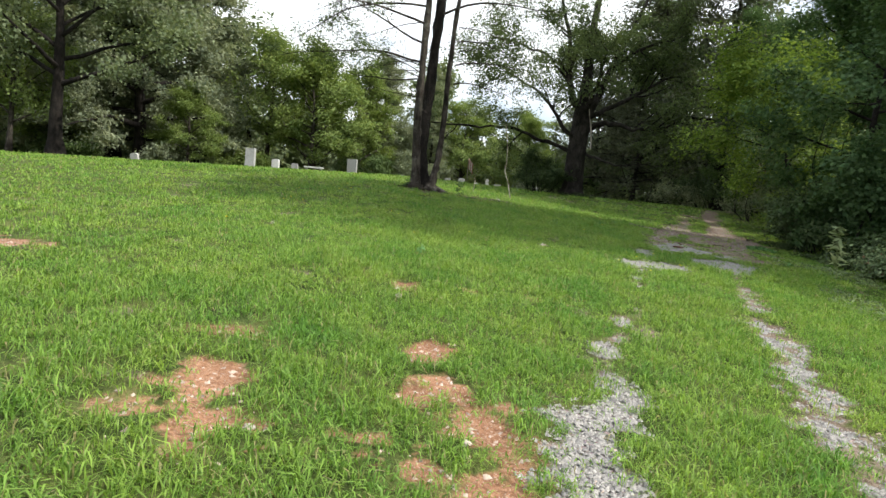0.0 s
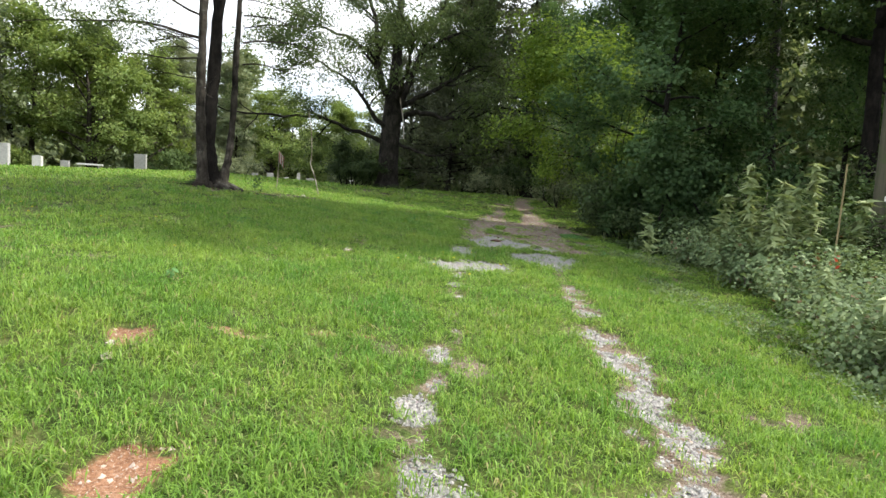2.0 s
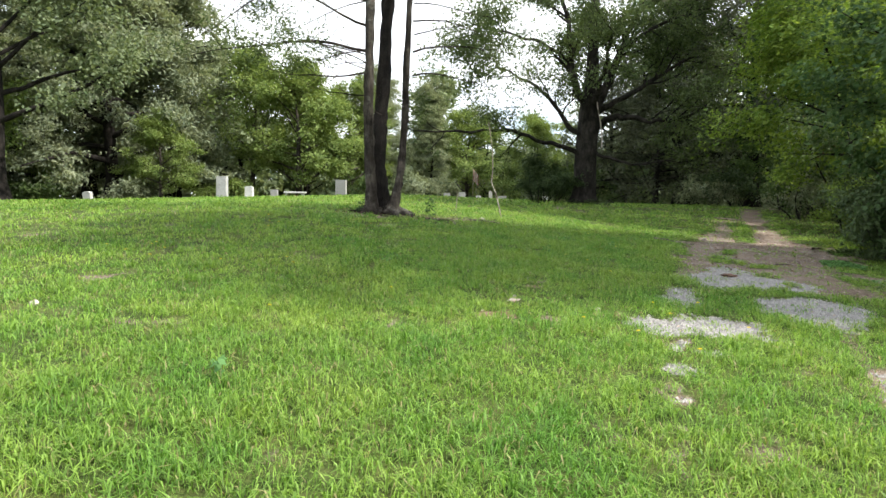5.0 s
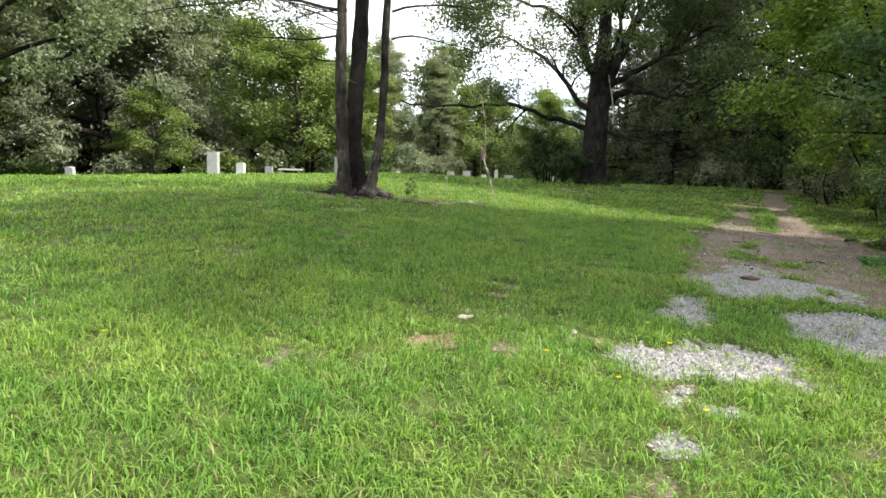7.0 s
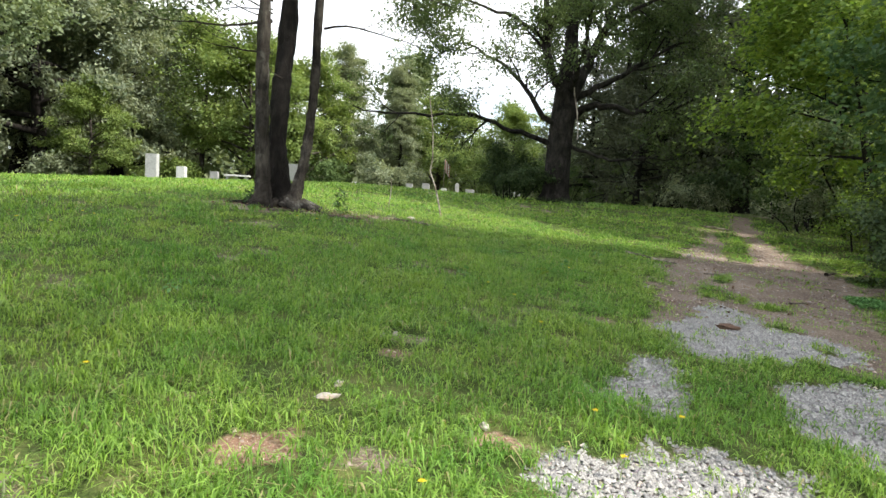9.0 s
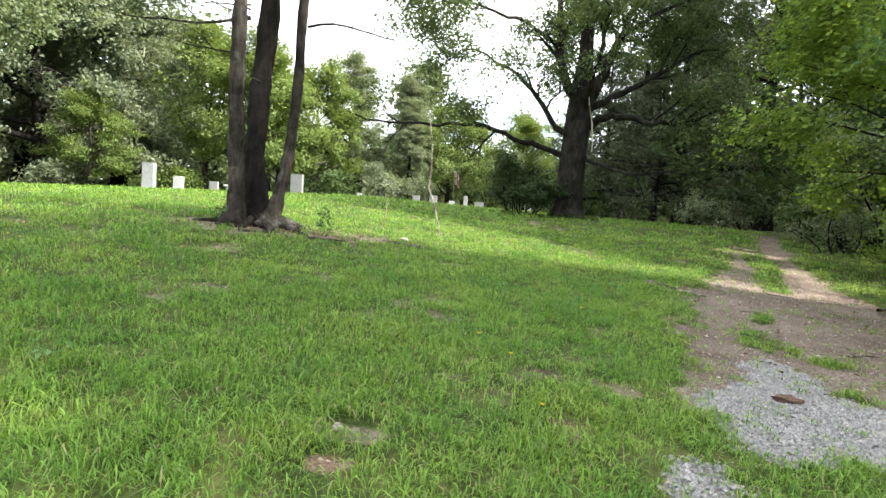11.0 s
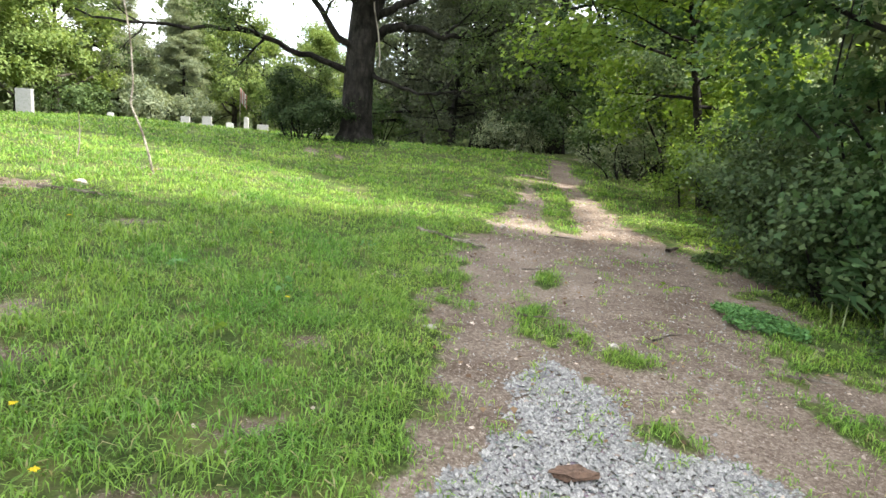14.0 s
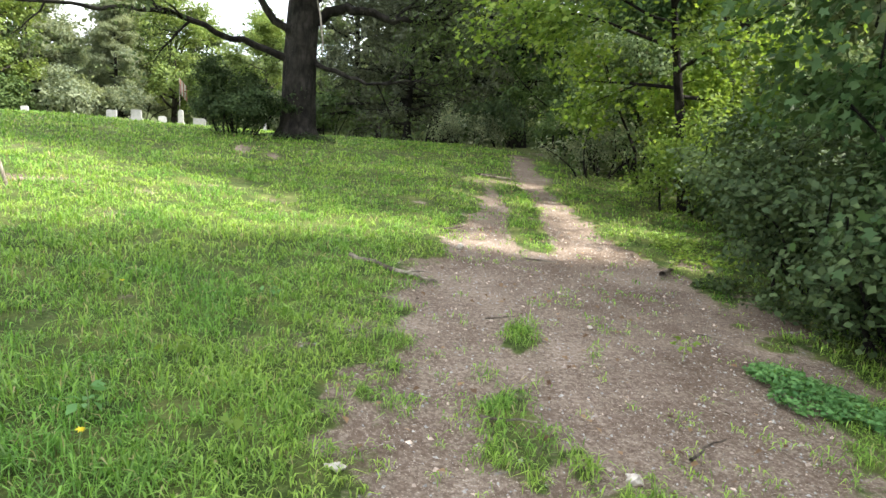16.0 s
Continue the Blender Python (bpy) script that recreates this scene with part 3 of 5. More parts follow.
def tree(name, x, y, label, mat_bark, mat_leaf, tall, r, seed, start=0.3, limbs=14, reach=4.0, rise=0.5, top=0.45, twig=1.6, count=6000, size=0.2, clump=0.5,
         flat=0.7, aspect=0.6, up=0.6, lift=0.2, lean=(0.0, 0.0), category="tree", group="", shape=RHOMB, split=False, depth=2, every=4, sink=0.1, round_top=True):
    """A tree with its trunk, limbs and a crown of leaves. start: where the limbs begin; top: how short the topmost ones are."""
    rng = np.random.default_rng(seed)
    base = thing(name, x, y, float(height(x, y)) - sink, label, category, group)
    trunk = curve_path(rng, (0, 0, 0), (lean[0], lean[1], 1), tall, 12, 0.10, 0.0)
    wood = Shape()
    wood.tube(trunk, flared(trunk, r, 0.55, 0.12), 14, 0.05, rng)
    tips = [trunk[-2:]]
    pieces = []
    for k in range(limbs):
        u = start + (1 - start) * (k + rng.uniform(0, 0.8)) / limbs
        u = min(u, 0.97)
        i = int(u * 12)
        f = u * 12 - i
        p = trunk[i] * (1 - f) + trunk[min(12, i + 1)] * f
        a = k * 2.4 + rng.uniform(-0.5, 0.5)
        v = (u - start) / (1 - start)
        L = reach * (math.sin(math.pi * min(1, 0.35 + 0.65 * v)) * (1 - top) + top if round_top else 1 - (1 - top) * v) * rng.uniform(0.75, 1.15)
        e = rise + 0.5 * v
        way = (math.cos(a) * math.cos(e), math.sin(a) * math.cos(e), math.sin(e))
        limb = curve_path(rng, p, way, L, 6, 0.3, lift)
        rl = r * (1 - 0.85 * u) * 0.55
        w = Shape() if split else wood
        w.tube(limb, np.linspace(rl, rl * 0.2, len(limb)), 6)
        branch_out(rng, w, tips, limb, rl, depth, twig, lift, 0.8, 4, every)
        tips.append(limb[3:])
        if split:
            pieces.append(w)
    put("trunk", wood.mesh("trunk"), mat_bark, base)
    for w in pieces:
        put("limb", w.mesh("limb"), mat_bark, base)
    P = clumps(rng, tips, count, clump, flat)
    P[:, 2] = np.maximum(P[:, 2], 0.15)
    V, F = leaves(P, size, rng, up, aspect, shape, out=unit(P - trunk[6]) * 0.5)
    put("crown", np_mesh("crown", V, F), mat_leaf, base)
    return base


def copies(ob, spots, seed):
    """More trees of a kind, turned and scaled a little."""
    rng = np.random.default_rng(seed)
    for x, y, s in spots:
        k = s * rng.uniform(0.94, 1.06)
        m = pose(x, y, float(height(x, y)) - 0.1, 0, 0, rng.uniform(0, 360)) @ Matrix.Diagonal((k, k, k * rng.uniform(0.95, 1.1), 1))
        copy_thing(ob, m)


def big_oak():
    """The spreading oak beside the road, with its long low limb."""
    rng = np.random.default_rng(12)
    x, y = 7.95, 41.8
    base = thing("oak_tree", x, y, float(height(x, y)) - 0.15, "old spreading oak with dark bark and thin foliage", "tree")
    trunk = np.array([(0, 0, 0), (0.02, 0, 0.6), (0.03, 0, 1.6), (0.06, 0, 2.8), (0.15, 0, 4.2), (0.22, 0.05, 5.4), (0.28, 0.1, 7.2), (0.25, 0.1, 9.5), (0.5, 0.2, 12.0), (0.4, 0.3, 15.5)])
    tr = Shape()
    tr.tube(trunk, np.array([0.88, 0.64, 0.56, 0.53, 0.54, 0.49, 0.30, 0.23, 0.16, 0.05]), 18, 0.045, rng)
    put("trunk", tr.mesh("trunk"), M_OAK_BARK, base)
    lines = [([(-0.3, 0, 2.75), (-1.2, -0.3, 3.0), (-2.4, -0.6, 3.35), (-3.8, -0.9, 3.75), (-5.4, -1.0, 3.7), (-7.6, -1.1, 3.55), (-9.2, -1.2, 3.9)], 0.135),
             ([(0.5, 0, 4.1), (1.2, -0.2, 4.6), (2.0, -0.4, 4.55), (3.2, -0.6, 4.3), (4.6, -0.8, 4.5), (6.2, -0.9, 5.2)], 0.20),
             ([(0.45, -0.1, 2.9), (1.0, -0.5, 2.5), (1.9, -0.8, 2.2), (3.0, -1.0, 2.2), (4.2, -1.2, 2.4)], 0.10),
             ([(0.1, 0, 5.0), (-0.5, 0, 6.0), (-0.9, 0.1, 7.2), (-0.9, 0.2, 9.0), (-1.6, 0.3, 11.5), (-2.4, 0.4, 14.0)], 0.24),
             ([(0.5, 0, 5.0), (1.0, 0, 6.2), (1.5, 0, 7.6), (2.2, 0.1, 9.4), (3.2, 0.2, 11.5), (3.8, 0.2, 13.5)], 0.26),
             ([(-0.2, -0.2, 3.4), (-1.1, -0.5, 4.4), (-1.9, -0.7, 5.4), (-3.3, -0.9, 6.4), (-5.0, -1.0, 6.9)], 0.15),
             ([(0.5, 0, 4.8), (1.7, 0.2, 5.5), (3.3, 0.4, 6.4), (5.0, 0.6, 7.6), (6.6, 0.7, 8.0)], 0.17),
             ([(0.3, -0.4, 5.2), (0.5, -1.6, 6.3), (0.4, -3.0, 7.2), (0.2, -4.8, 7.8)], 0.16),
             ([(-0.9, 0.1, 7.4), (-2.2, -0.2, 8.2), (-3.8, -0.4, 8.7), (-5.6, -0.7, 8.9)], 0.12),
             ([(1.5, 0, 7.8), (2.8, -0.2, 8.8), (4.4, -0.3, 9.6), (5.8, -0.4, 9.9)], 0.12),
             ([(0.3, 0.4, 5.0), (0.6, 1.9, 6.4), (0.9, 3.6, 7.7), (1.0, 5.0, 8.6)], 0.17)]
    tips = []
    for pts, r in lines:
        P = np.array(pts)
        t = np.linspace(0, len(P) - 1, 3 * len(P))
        path = np.stack([np.interp(t, np.arange(len(P)), P[:, c]) for c in range(3)], 1) + rng.normal(size=(len(t), 3)) * 0.05
        path[0] = P[0]
        w = Shape()
        w.tube(path, np.linspace(r, r * 0.22, len(path)), 8, 0.05, rng)
        branch_out(rng, w, tips, path, r, 3, 2.3, 0.2, 0.85, 4, 6)
        put("limb", w.mesh("limb"), M_OAK_BARK, base)
    keep = np.concatenate(tips)
    sel = keep[rng.uniform(size=len(keep)) < np.clip(0.18 + (keep[:, 2] - 2.0) / 8, 0.25, 1)]
    P = clumps(rng, [sel], 46000, 0.22, 0.7)
    V, F = leaves(P, 0.135, rng, 0.5, 0.6)
    put("crown", np_mesh("crown", V, F), M_OAK_LEAF, base)
    vine = Shape()
    vine.tube(np.array([(0.35, -0.62, 6.0), (0.45, -0.66, 5.0), (0.62, -0.68, 4.2), (0.72, -0.66, 3.4), (0.70, -0.75, 3.0)]), np.full(5, 0.028), 6)
    put("hanging_vine", vine.mesh("hanging_vine"), M_TWIG, base, "pale bare vine stem")
    base.matrix_basis = base.matrix_basis @ Matrix.Scale(1.1, 4)


big_oak()


def triple_tree():
    """Three stems from one root: two grey ones beside a thick dark one, with bare lower branches."""
    rng = np.random.default_rng(31)
    x, y = -1.05, 24.6
    base = thing("triple_stem_tree", x, y, float(height(x, y)) - 0.1, "three-stemmed tree with dark bark and thin dead lower branches", "tree")
    stems = [([(-0.36, -0.62, 0), (-0.30, -0.58, 0.35), (-0.36, -0.55, 1.2), (-0.43, -0.50, 2.4), (-0.42, -0.55, 4.0), (-0.36, -0.68, 6.5), (-0.3, -0.6, 9.5), (-0.1, -0.5, 13.5)], [0.32, 0.19, 0.15, 0.138, 0.13, 0.118, 0.09, 0.04], M_GREY_BARK),
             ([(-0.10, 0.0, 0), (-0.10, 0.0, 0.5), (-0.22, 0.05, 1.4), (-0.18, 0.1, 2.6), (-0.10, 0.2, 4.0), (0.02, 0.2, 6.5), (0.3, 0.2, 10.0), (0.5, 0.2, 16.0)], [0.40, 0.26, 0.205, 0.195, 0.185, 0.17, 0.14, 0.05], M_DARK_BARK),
             ([(0.20, -0.2, 0), (0.30, -0.12, 0.35), (0.42, 0.05, 1.0), (0.50, 0.2, 1.8), (0.55, 0.35, 2.8), (0.57, 0.35, 4.2), (0.66, 0.3, 6.5), (0.9, 0.3, 9.0), (1.1, 0.3, 12.0)], [0.28, 0.17, 0.125, 0.11, 0.10, 0.095, 0.08, 0.06, 0.03], M_GREY_BARK)]
    tips, arms_seen = [], []
    for pts, rad, mat in stems:
        P = np.array(pts)
        t = np.linspace(0, len(P) - 1, 6 * len(P))
        path = np.stack([np.interp(t, np.arange(len(P)), P[:, c]) for c in range(3)], 1)
        path[1:-1] = (path[:-2] + path[1:-1] + path[2:]) / 3
        w = Shape()
        knob = 1 + 0.32 * (vnoise(path[:, 2] * 1.0, path[:, 0] * 0 + len(arms_seen), 0.55, 17) - 0.45)
        arms_seen.append(1)
        w.tube(path, np.interp(t, np.arange(len(P)), rad) * knob, 18, 0.10, rng)
        put("stem", w.mesh("stem"), mat, base)
    arms = [((-0.40, 0, 4.3), (-1, -0.1, 0.0), 3.4, 0.035, 0.1), ((-0.40, 0, 4.9), (-1, -0.3, 0.25), 5.4, 0.05, -0.25), ((-0.38, 0, 5.6), (-1, 0.2, 0.3), 5.0, 0.045, -0.2), ((-0.35, 0, 6.3), (-0.9, -0.4, 0.35), 5.2, 0.05, -0.3),
            ((-0.42, 0, 3.6), (-1, 0.2, -0.15), 2.2, 0.025, 0.1), ((0.8, 0, 4.2), (1, -0.2, 0.1), 2.6, 0.03, -0.3), ((0.8, 0, 4.9), (1, -0.1, 0.5), 3.2, 0.035, -0.6), ((0.8, 0, 5.8), (1, 0.2, 0.2), 3.0, 0.03, -0.3),
            ((0.2, 0.1, 6.8), (1, -0.3, 0.4), 4.5, 0.05, -0.1), ((0.25, 0.1, 7.6), (-1, -0.5, 0.5), 4.6, 0.05, -0.2), ((0.3, 0.1, 8.6), (0.6, -0.8, 0.5), 4.2, 0.05, -0.2), ((0.35, 0.1, 9.4), (0.9, 0.4, 0.5), 4.2, 0.05, -0.2),
            ((-0.3, 0.1, 8.2), (-0.9, 0.5, 0.4), 4.4, 0.05, -0.2), ((-0.3, 0.1, 9.2), (-0.7, -0.7, 0.5), 3.8, 0.045, -0.1), ((0.45, 0.1, 11), (-0.8, 0.4, 0.6), 3.6, 0.045, 0), ((0.45, 0.1, 12), (0.8, -0.3, 0.7), 3.4, 0.045, 0),
            ((1.0, 0, 8.0), (0.9, -0.4, 0.3), 3.0, 0.03, -0.2), ((1.1, 0, 9.0), (0.6, 0.7, 0.5), 2.8, 0.03, -0.1), ((0.5, 0.1, 13.5), (0.2, 0.8, 0.8), 3.0, 0.04, 0), ((0.02, 0.1, 3.0), (-0.6, -0.7, 0.1), 1.0, 0.02, 0.2),
            ((-0.42, 0, 7.0), (-1, -0.1, 0.15), 5.6, 0.045, -0.15), ((-0.42, 0, 7.7), (-1, 0.3, 0.1), 5.0, 0.045, -0.1)]
    for k in range(12):
        side = -1 if k % 3 else 1
        z = rng.uniform(3.9, 8.5)
        arms.append(((-0.4 if side < 0 else 0.82, 0, z), (side, rng.uniform(-0.6, 0.4), rng.uniform(-0.1, 0.35)), rng.uniform(1.4, 3.8), 0.022, rng.uniform(-0.3, 0.05)))
    for start, way, L, r, lift in arms:
        path = curve_path(rng, start, way, L, 9, 0.28, lift)
        w = Shape()
        w.tube(path, np.linspace(r, r * 0.2, len(path)), 6)
        own = []
        branch_out(rng, w, own, path, r, 2, 1.1, -0.05, 0.75, 4, 5)
        put("branch", w.mesh("branch"), M_GREY_BARK, base)
        if start[2] > 4.6:
            tips += own
    P = clumps(rng, tips, 15000, 0.18, 0.6)
    V, F = leaves(P, 0.12, rng, 0.5, 0.35)
    put("crown", np_mesh("crown", V, F), M_OAK_LEAF, base, "thin drab foliage on the upper twigs")
    roots = Shape()
    for a, L in ((-2.6, 1.2), (-1.9, 0.9), (-1.2, 1.3), (-0.5, 1.0), (0.3, 0.9), (2.9, 1.1)):
        k = np.linspace(0, 1, 7)
        px, py = 0.1 + np.cos(a) * (0.3 + L * k), np.sin(a) * (0.3 + L * k) * 0.9
        wx, wy = px + x, py + y
        pz = height(wx, wy) - float(height(x, y)) + 0.1 + 0.16 * (1 - k) ** 2 - 0.02
        roots.tube(np.stack([px + 0.06 * np.sin(5 * k + a), py, pz], 1), 0.10 * (1 - 0.75 * k), 7, 0.06, rng)
    put("root", roots.mesh("root"), M_GREY_BARK, base)


triple_tree()

# the pale pines and broad crowns behind the graves
pine = tree("pine_tree", -27.4, 55.4, "large dark pine with drooping boughs", M_DARK_BARK, M_PINE, 24.0, 0.55, 41, start=0.10, limbs=40, reach=8.5, rise=0.12, top=0.14, twig=2.4, count=56000, size=0.38, clump=0.62,
            flat=0.35, aspect=0.35, up=0.8, lift=-0.15, category="tree", group="pines behind the graves", round_top=False, every=3)
pine_b = tree("pine_tree", -25.5, 62.0, "tall pine with dense grey-green boughs", M_DARK_BARK, M_PINE, 26.0, 0.5, 42, start=0.06, limbs=44, reach=6.6, rise=0.10, top=0.14, twig=2.2, count=56000, size=0.38, clump=0.62,
              flat=0.35, aspect=0.35, up=0.8, lift=-0.15, category="tree", group="pines behind the graves", round_top=False, every=3)
bright = tree("broadleaf_tree", -13.2, 59.0, "bright green broadleaf tree with layered boughs", M_GREY_BARK, M_BRIGHT_LEAF, 9.8, 0.28, 43, start=0.12, limbs=24, reach=5.2, rise=0.25, top=0.25, twig=1.7, count=26000, size=0.23, clump=0.4,
              flat=0.4, aspect=0.65, up=1.0, lift=0.05, group="bright trees behind the graves", every=4)
slim = tree("broadleaf_tree", -18.2, 61.5, "tall slim broadleaf tree with open crown", M_GREY_BARK, M_BRIGHT_LEAF, 11.8, 0.25, 44, start=0.22, limbs=22, reach=4.6, rise=0.6, top=0.25, twig=1.7, every=3, count=11000, size=0.26, clump=0.5,
            flat=0.7, group="bright trees behind the graves")
wide = tree("broadleaf_tree", -25.8, 41.0, "broad tree with heavy low limbs and grey-green leaves", M_DARK_BARK, M_SOFT, 16.0, 0.45, 45, start=0.26, limbs=18, reach=8.0, rise=0.30, top=0.4, twig=2.2, count=26000, size=0.26, clump=0.55,
            flat=0.6, group="trees behind the graves")
# stands mostly out of view; place and height chosen to shade the meadow
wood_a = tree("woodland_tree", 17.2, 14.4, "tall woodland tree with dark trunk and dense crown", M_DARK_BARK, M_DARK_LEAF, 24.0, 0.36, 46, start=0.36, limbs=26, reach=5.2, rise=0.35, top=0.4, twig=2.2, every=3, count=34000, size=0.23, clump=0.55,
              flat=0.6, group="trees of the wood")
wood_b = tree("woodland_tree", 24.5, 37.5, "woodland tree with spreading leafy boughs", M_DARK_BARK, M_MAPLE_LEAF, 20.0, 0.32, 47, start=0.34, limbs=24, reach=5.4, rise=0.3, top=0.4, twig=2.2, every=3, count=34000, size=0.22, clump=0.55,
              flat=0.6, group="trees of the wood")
# unseen tree added for its shadow before the oak; high crown spares the maple
tree("woodland_tree", 26.5, 30.3, "added tall tree with high crown, placed to shade the ground before the oak", M_DARK_BARK, M_DARK_LEAF, 27.0, 0.36, 50, start=0.58, limbs=22, reach=4.4, rise=0.35, top=0.4, twig=2.0, every=3, count=16000, size=0.3, clump=0.5,
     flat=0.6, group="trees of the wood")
# the light grey-green leaf gives the far trees their haze by colour
far_tree = tree("far_tree", -4.0, 84.0, "distant leafy tree at the edge of the wood", M_DARK_BARK, M_SOFT, 15.0, 0.3, 48, start=0.08, limbs=22, reach=5.2, rise=0.4, top=0.3, twig=2.0, depth=1, count=4200, size=0.6, clump=0.6,
                flat=0.7, group="distant trees")
hemlock = tree("hemlock_tree", 18.0, 56.4, "dark hemlock with drab drooping boughs", M_DARK_BARK, M_HEMLOCK, 19.0, 0.42, 49, start=0.10, limbs=40, reach=7.0, rise=0.12, top=0.2, twig=2.2, every=3, count=14000, size=0.40, clump=0.40,
               flat=0.35, aspect=0.35, up=0.7, lift=-0.12, group="dark conifers", round_top=False)
copies(pine, [(-32.5, 60.5, 1.1), (-8.5, 70.0, 0.5), (-33.0, 51.5, 0.6)], 1)
copies(pine_b, [(-31, 66, 1.0), (-3.0, 76.0, 0.50), (-2.6, 69, 0.36)], 2)
copies(bright, [(-10.0, 64, 0.95), (-22.0, 52.5, 0.55), (-33.0, 52.0, 0.7), (1.0, 74.0, 0.9), (8.0, 68.0, 0.7)], 3)
copies(slim, [(-14.5, 66.5, 0.85), (-36.5, 47.0, 0.9), (-31.0, 44.0, 0.8)], 4)
copies(wide, [(-38, 44, 0.9)], 5)
copies(wood_a, [(18.8, 17.8, 0.78), (16.2, 22.0, 0.42), (27.0, 41.0, 0.6), (26.0, 44.5, 0.72), (28.0, 27.0, 0.5), (26.0, 15.5, 0.8), (21.5, 14.8, 1.0)], 6)
copies(wood_b, [(23.0, 42.5, 0.55), (21.5, 20.0, 0.55), (23.5, 49.0, 0.7), (23.5, 11.0, 0.6), (22.5, 40.0, 0.5)], 7)
copies(hemlock, [(14.0, 62.0, 0.7), (22.0, 52.5, 0.95), (15.5, 54.0, 0.55), (20.0, 60.0, 1.0)], 8)
copies(far_tree, [(-52, 72, 1.1), (-44, 80, 1.2), (-34, 78, 1.2), (-25, 78, 1.2), (-18, 80, 0.8), (-11, 86, 0.62), (3, 80, 0.6), (8, 84, 0.62), (13, 76, 0.62), (18, 74, 0.85), (24, 70, 1.0), (30, 64, 1.2), (34, 50, 1.2), (32, 36, 1.2),
                  (-58, 60, 1.2), (-50, 50, 1.1), (33, 24, 1.1), (32, 12, 1.0), (28, 4, 0.9)], 9)


def far_woods():
    """The wood far behind, a ragged mass of leaf clumps."""
    rng = np.random.default_rng(19)
    n = 36000
    a = rng.uniform(radians(-52), radians(62), n)
    d = rng.uniform(92, 108, n) * np.interp(np.degrees(a), [-52, 20, 35, 62], [1, 1, 0.75, 0.5])
    x, y = np.sin(a) * d, np.cos(a) * d
    crest = np.interp(np.degrees(a), [-52, -22, -14, -4, 8, 16, 62], [17, 16, 11, 8, 8, 13, 17]) * (0.55 + 0.7 * vnoise(a * 40, a * 0, 1.3, 4))
    z = height(x, y) + crest * rng.uniform(0, 1, n) ** 1.35
    V, F = leaves(np.stack([x, y, z], 1), 1.25, rng, 0.3, 0.8)
    # distance haze is put into the light leaf colour here too
    tagged(put("far_woods", np_mesh("far_woods", V, F), M_SOFT), "distant green woodland closing the view", "woods", kind="stuff")


far_woods()


# ---- the edge of the wood ----
def thicket(name, x, y, wide_, deep, tall, label, mat, seed, count=5000, size=0.13, shape=RHOMB, aspect=0.7, category="shrub", group="", stems=9, mat_stem=None, up=0.5, gap=0.35):
    """A leafy thicket: leaning stems under a ragged skin of leaves."""
    rng = np.random.default_rng(seed)
    base = thing(name, x, y, float(height(x, y)) - 0.05, label, category, group)
    tips = []
    for k in range(stems):
        w = Shape()
        a = rng.uniform(0, 2 * np.pi)
        s = np.array([math.cos(a) * wide_ * 0.45 * rng.uniform(0.1, 1), math.sin(a) * deep * 0.45 * rng.uniform(0.1, 1), 0.0])
        way = (math.cos(a) * 0.35, math.sin(a) * 0.35, 1)
        L = tall * rng.uniform(0.6, 1.05)
        path = curve_path(rng, s, way, L, 7, 0.4, -0.25)
        r = 0.012 + 0.008 * tall
        w.tube(path, np.linspace(r, r * 0.25, len(path)), 5)
        branch_out(rng, w, tips, path, r, 2, 0.28 * (wide_ + deep) / 2 + 0.1, 0.0, 0.95, 4, 4)
        tips.append(path[2:])
        put("stem", w.mesh("stem"), mat_stem or M_DARK_BARK, base)
    n1 = count * 37 // 40
    P1 = clumps(rng, tips, n1, 0.045 * (wide_ + deep) / 2 + 0.05, 0.6)
    d = unit(rng.normal(size=(count - n1, 3)))
    d[:, 2] = np.abs(d[:, 2])
    rag = 0.75 + 0.5 * (vnoise(np.arctan2(d[:, 1], d[:, 0]) * 2 + seed, d[:, 2] * 3, 0.7, seed, 3) - gap)
    P2 = d * rag[:, None] * np.array([wide_ / 2, deep / 2, tall]) * rng.uniform(0.75, 1.02, (count - n1, 1))
    P = np.concatenate([P1, P2])
    P[:, 2] = np.abs(P[:, 2]) + 0.02
    V, F = leaves(P, size, rng, up, aspect, shape, out=unit(P - np.array([0, 0, tall * 0.3])) * 0.7)
    put("foliage", np_mesh("foliage", V, F), mat, base)
    return base


# backlit look of this maple comes largely from its brighter leaf colour
tree("maple_tree", 16.2, 29.6, "young maple with glowing yellow-green lobed leaves over the road", M_DARK_BARK, M_SUNLIT_LIME, 8.2, 0.15, 58, start=0.34, limbs=20, reach=3.3, rise=0.06, top=0.4, twig=1.4, count=22000, size=0.14, clump=0.36,
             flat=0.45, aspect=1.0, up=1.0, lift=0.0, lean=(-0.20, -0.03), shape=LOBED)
tree("maple_tree", 13.6, 20.9, "maple with dark green lobed leaves overhanging the road edge", M_DARK_BARK, M_MAPLE_LEAF, 9.5, 0.16, 59, start=0.32, limbs=18, reach=3.3, rise=0.10, top=0.4, twig=1.3, count=24000, size=0.13, clump=0.28,
     flat=0.5, aspect=1.0, up=0.9, lift=-0.05, shape=LOBED)
thicket("maple_thicket", 13.4, 19.2, 3.3, 3.6, 4.6, "tall maple growth with large lobed leaves over the road edge", M_MAPLE_LEAF, 61, 16000, 0.125, LOBED, 1.0, "shrub", "growth along the wood edge", 10)
thicket("maple_thicket", 15.2, 21.2, 3.0, 3.0, 3.6, "maple growth hung with vines beside the road", M_MAPLE_LEAF, 62, 9000, 0.14, LOBED, 1.0, "shrub", "growth along the wood edge", 9)
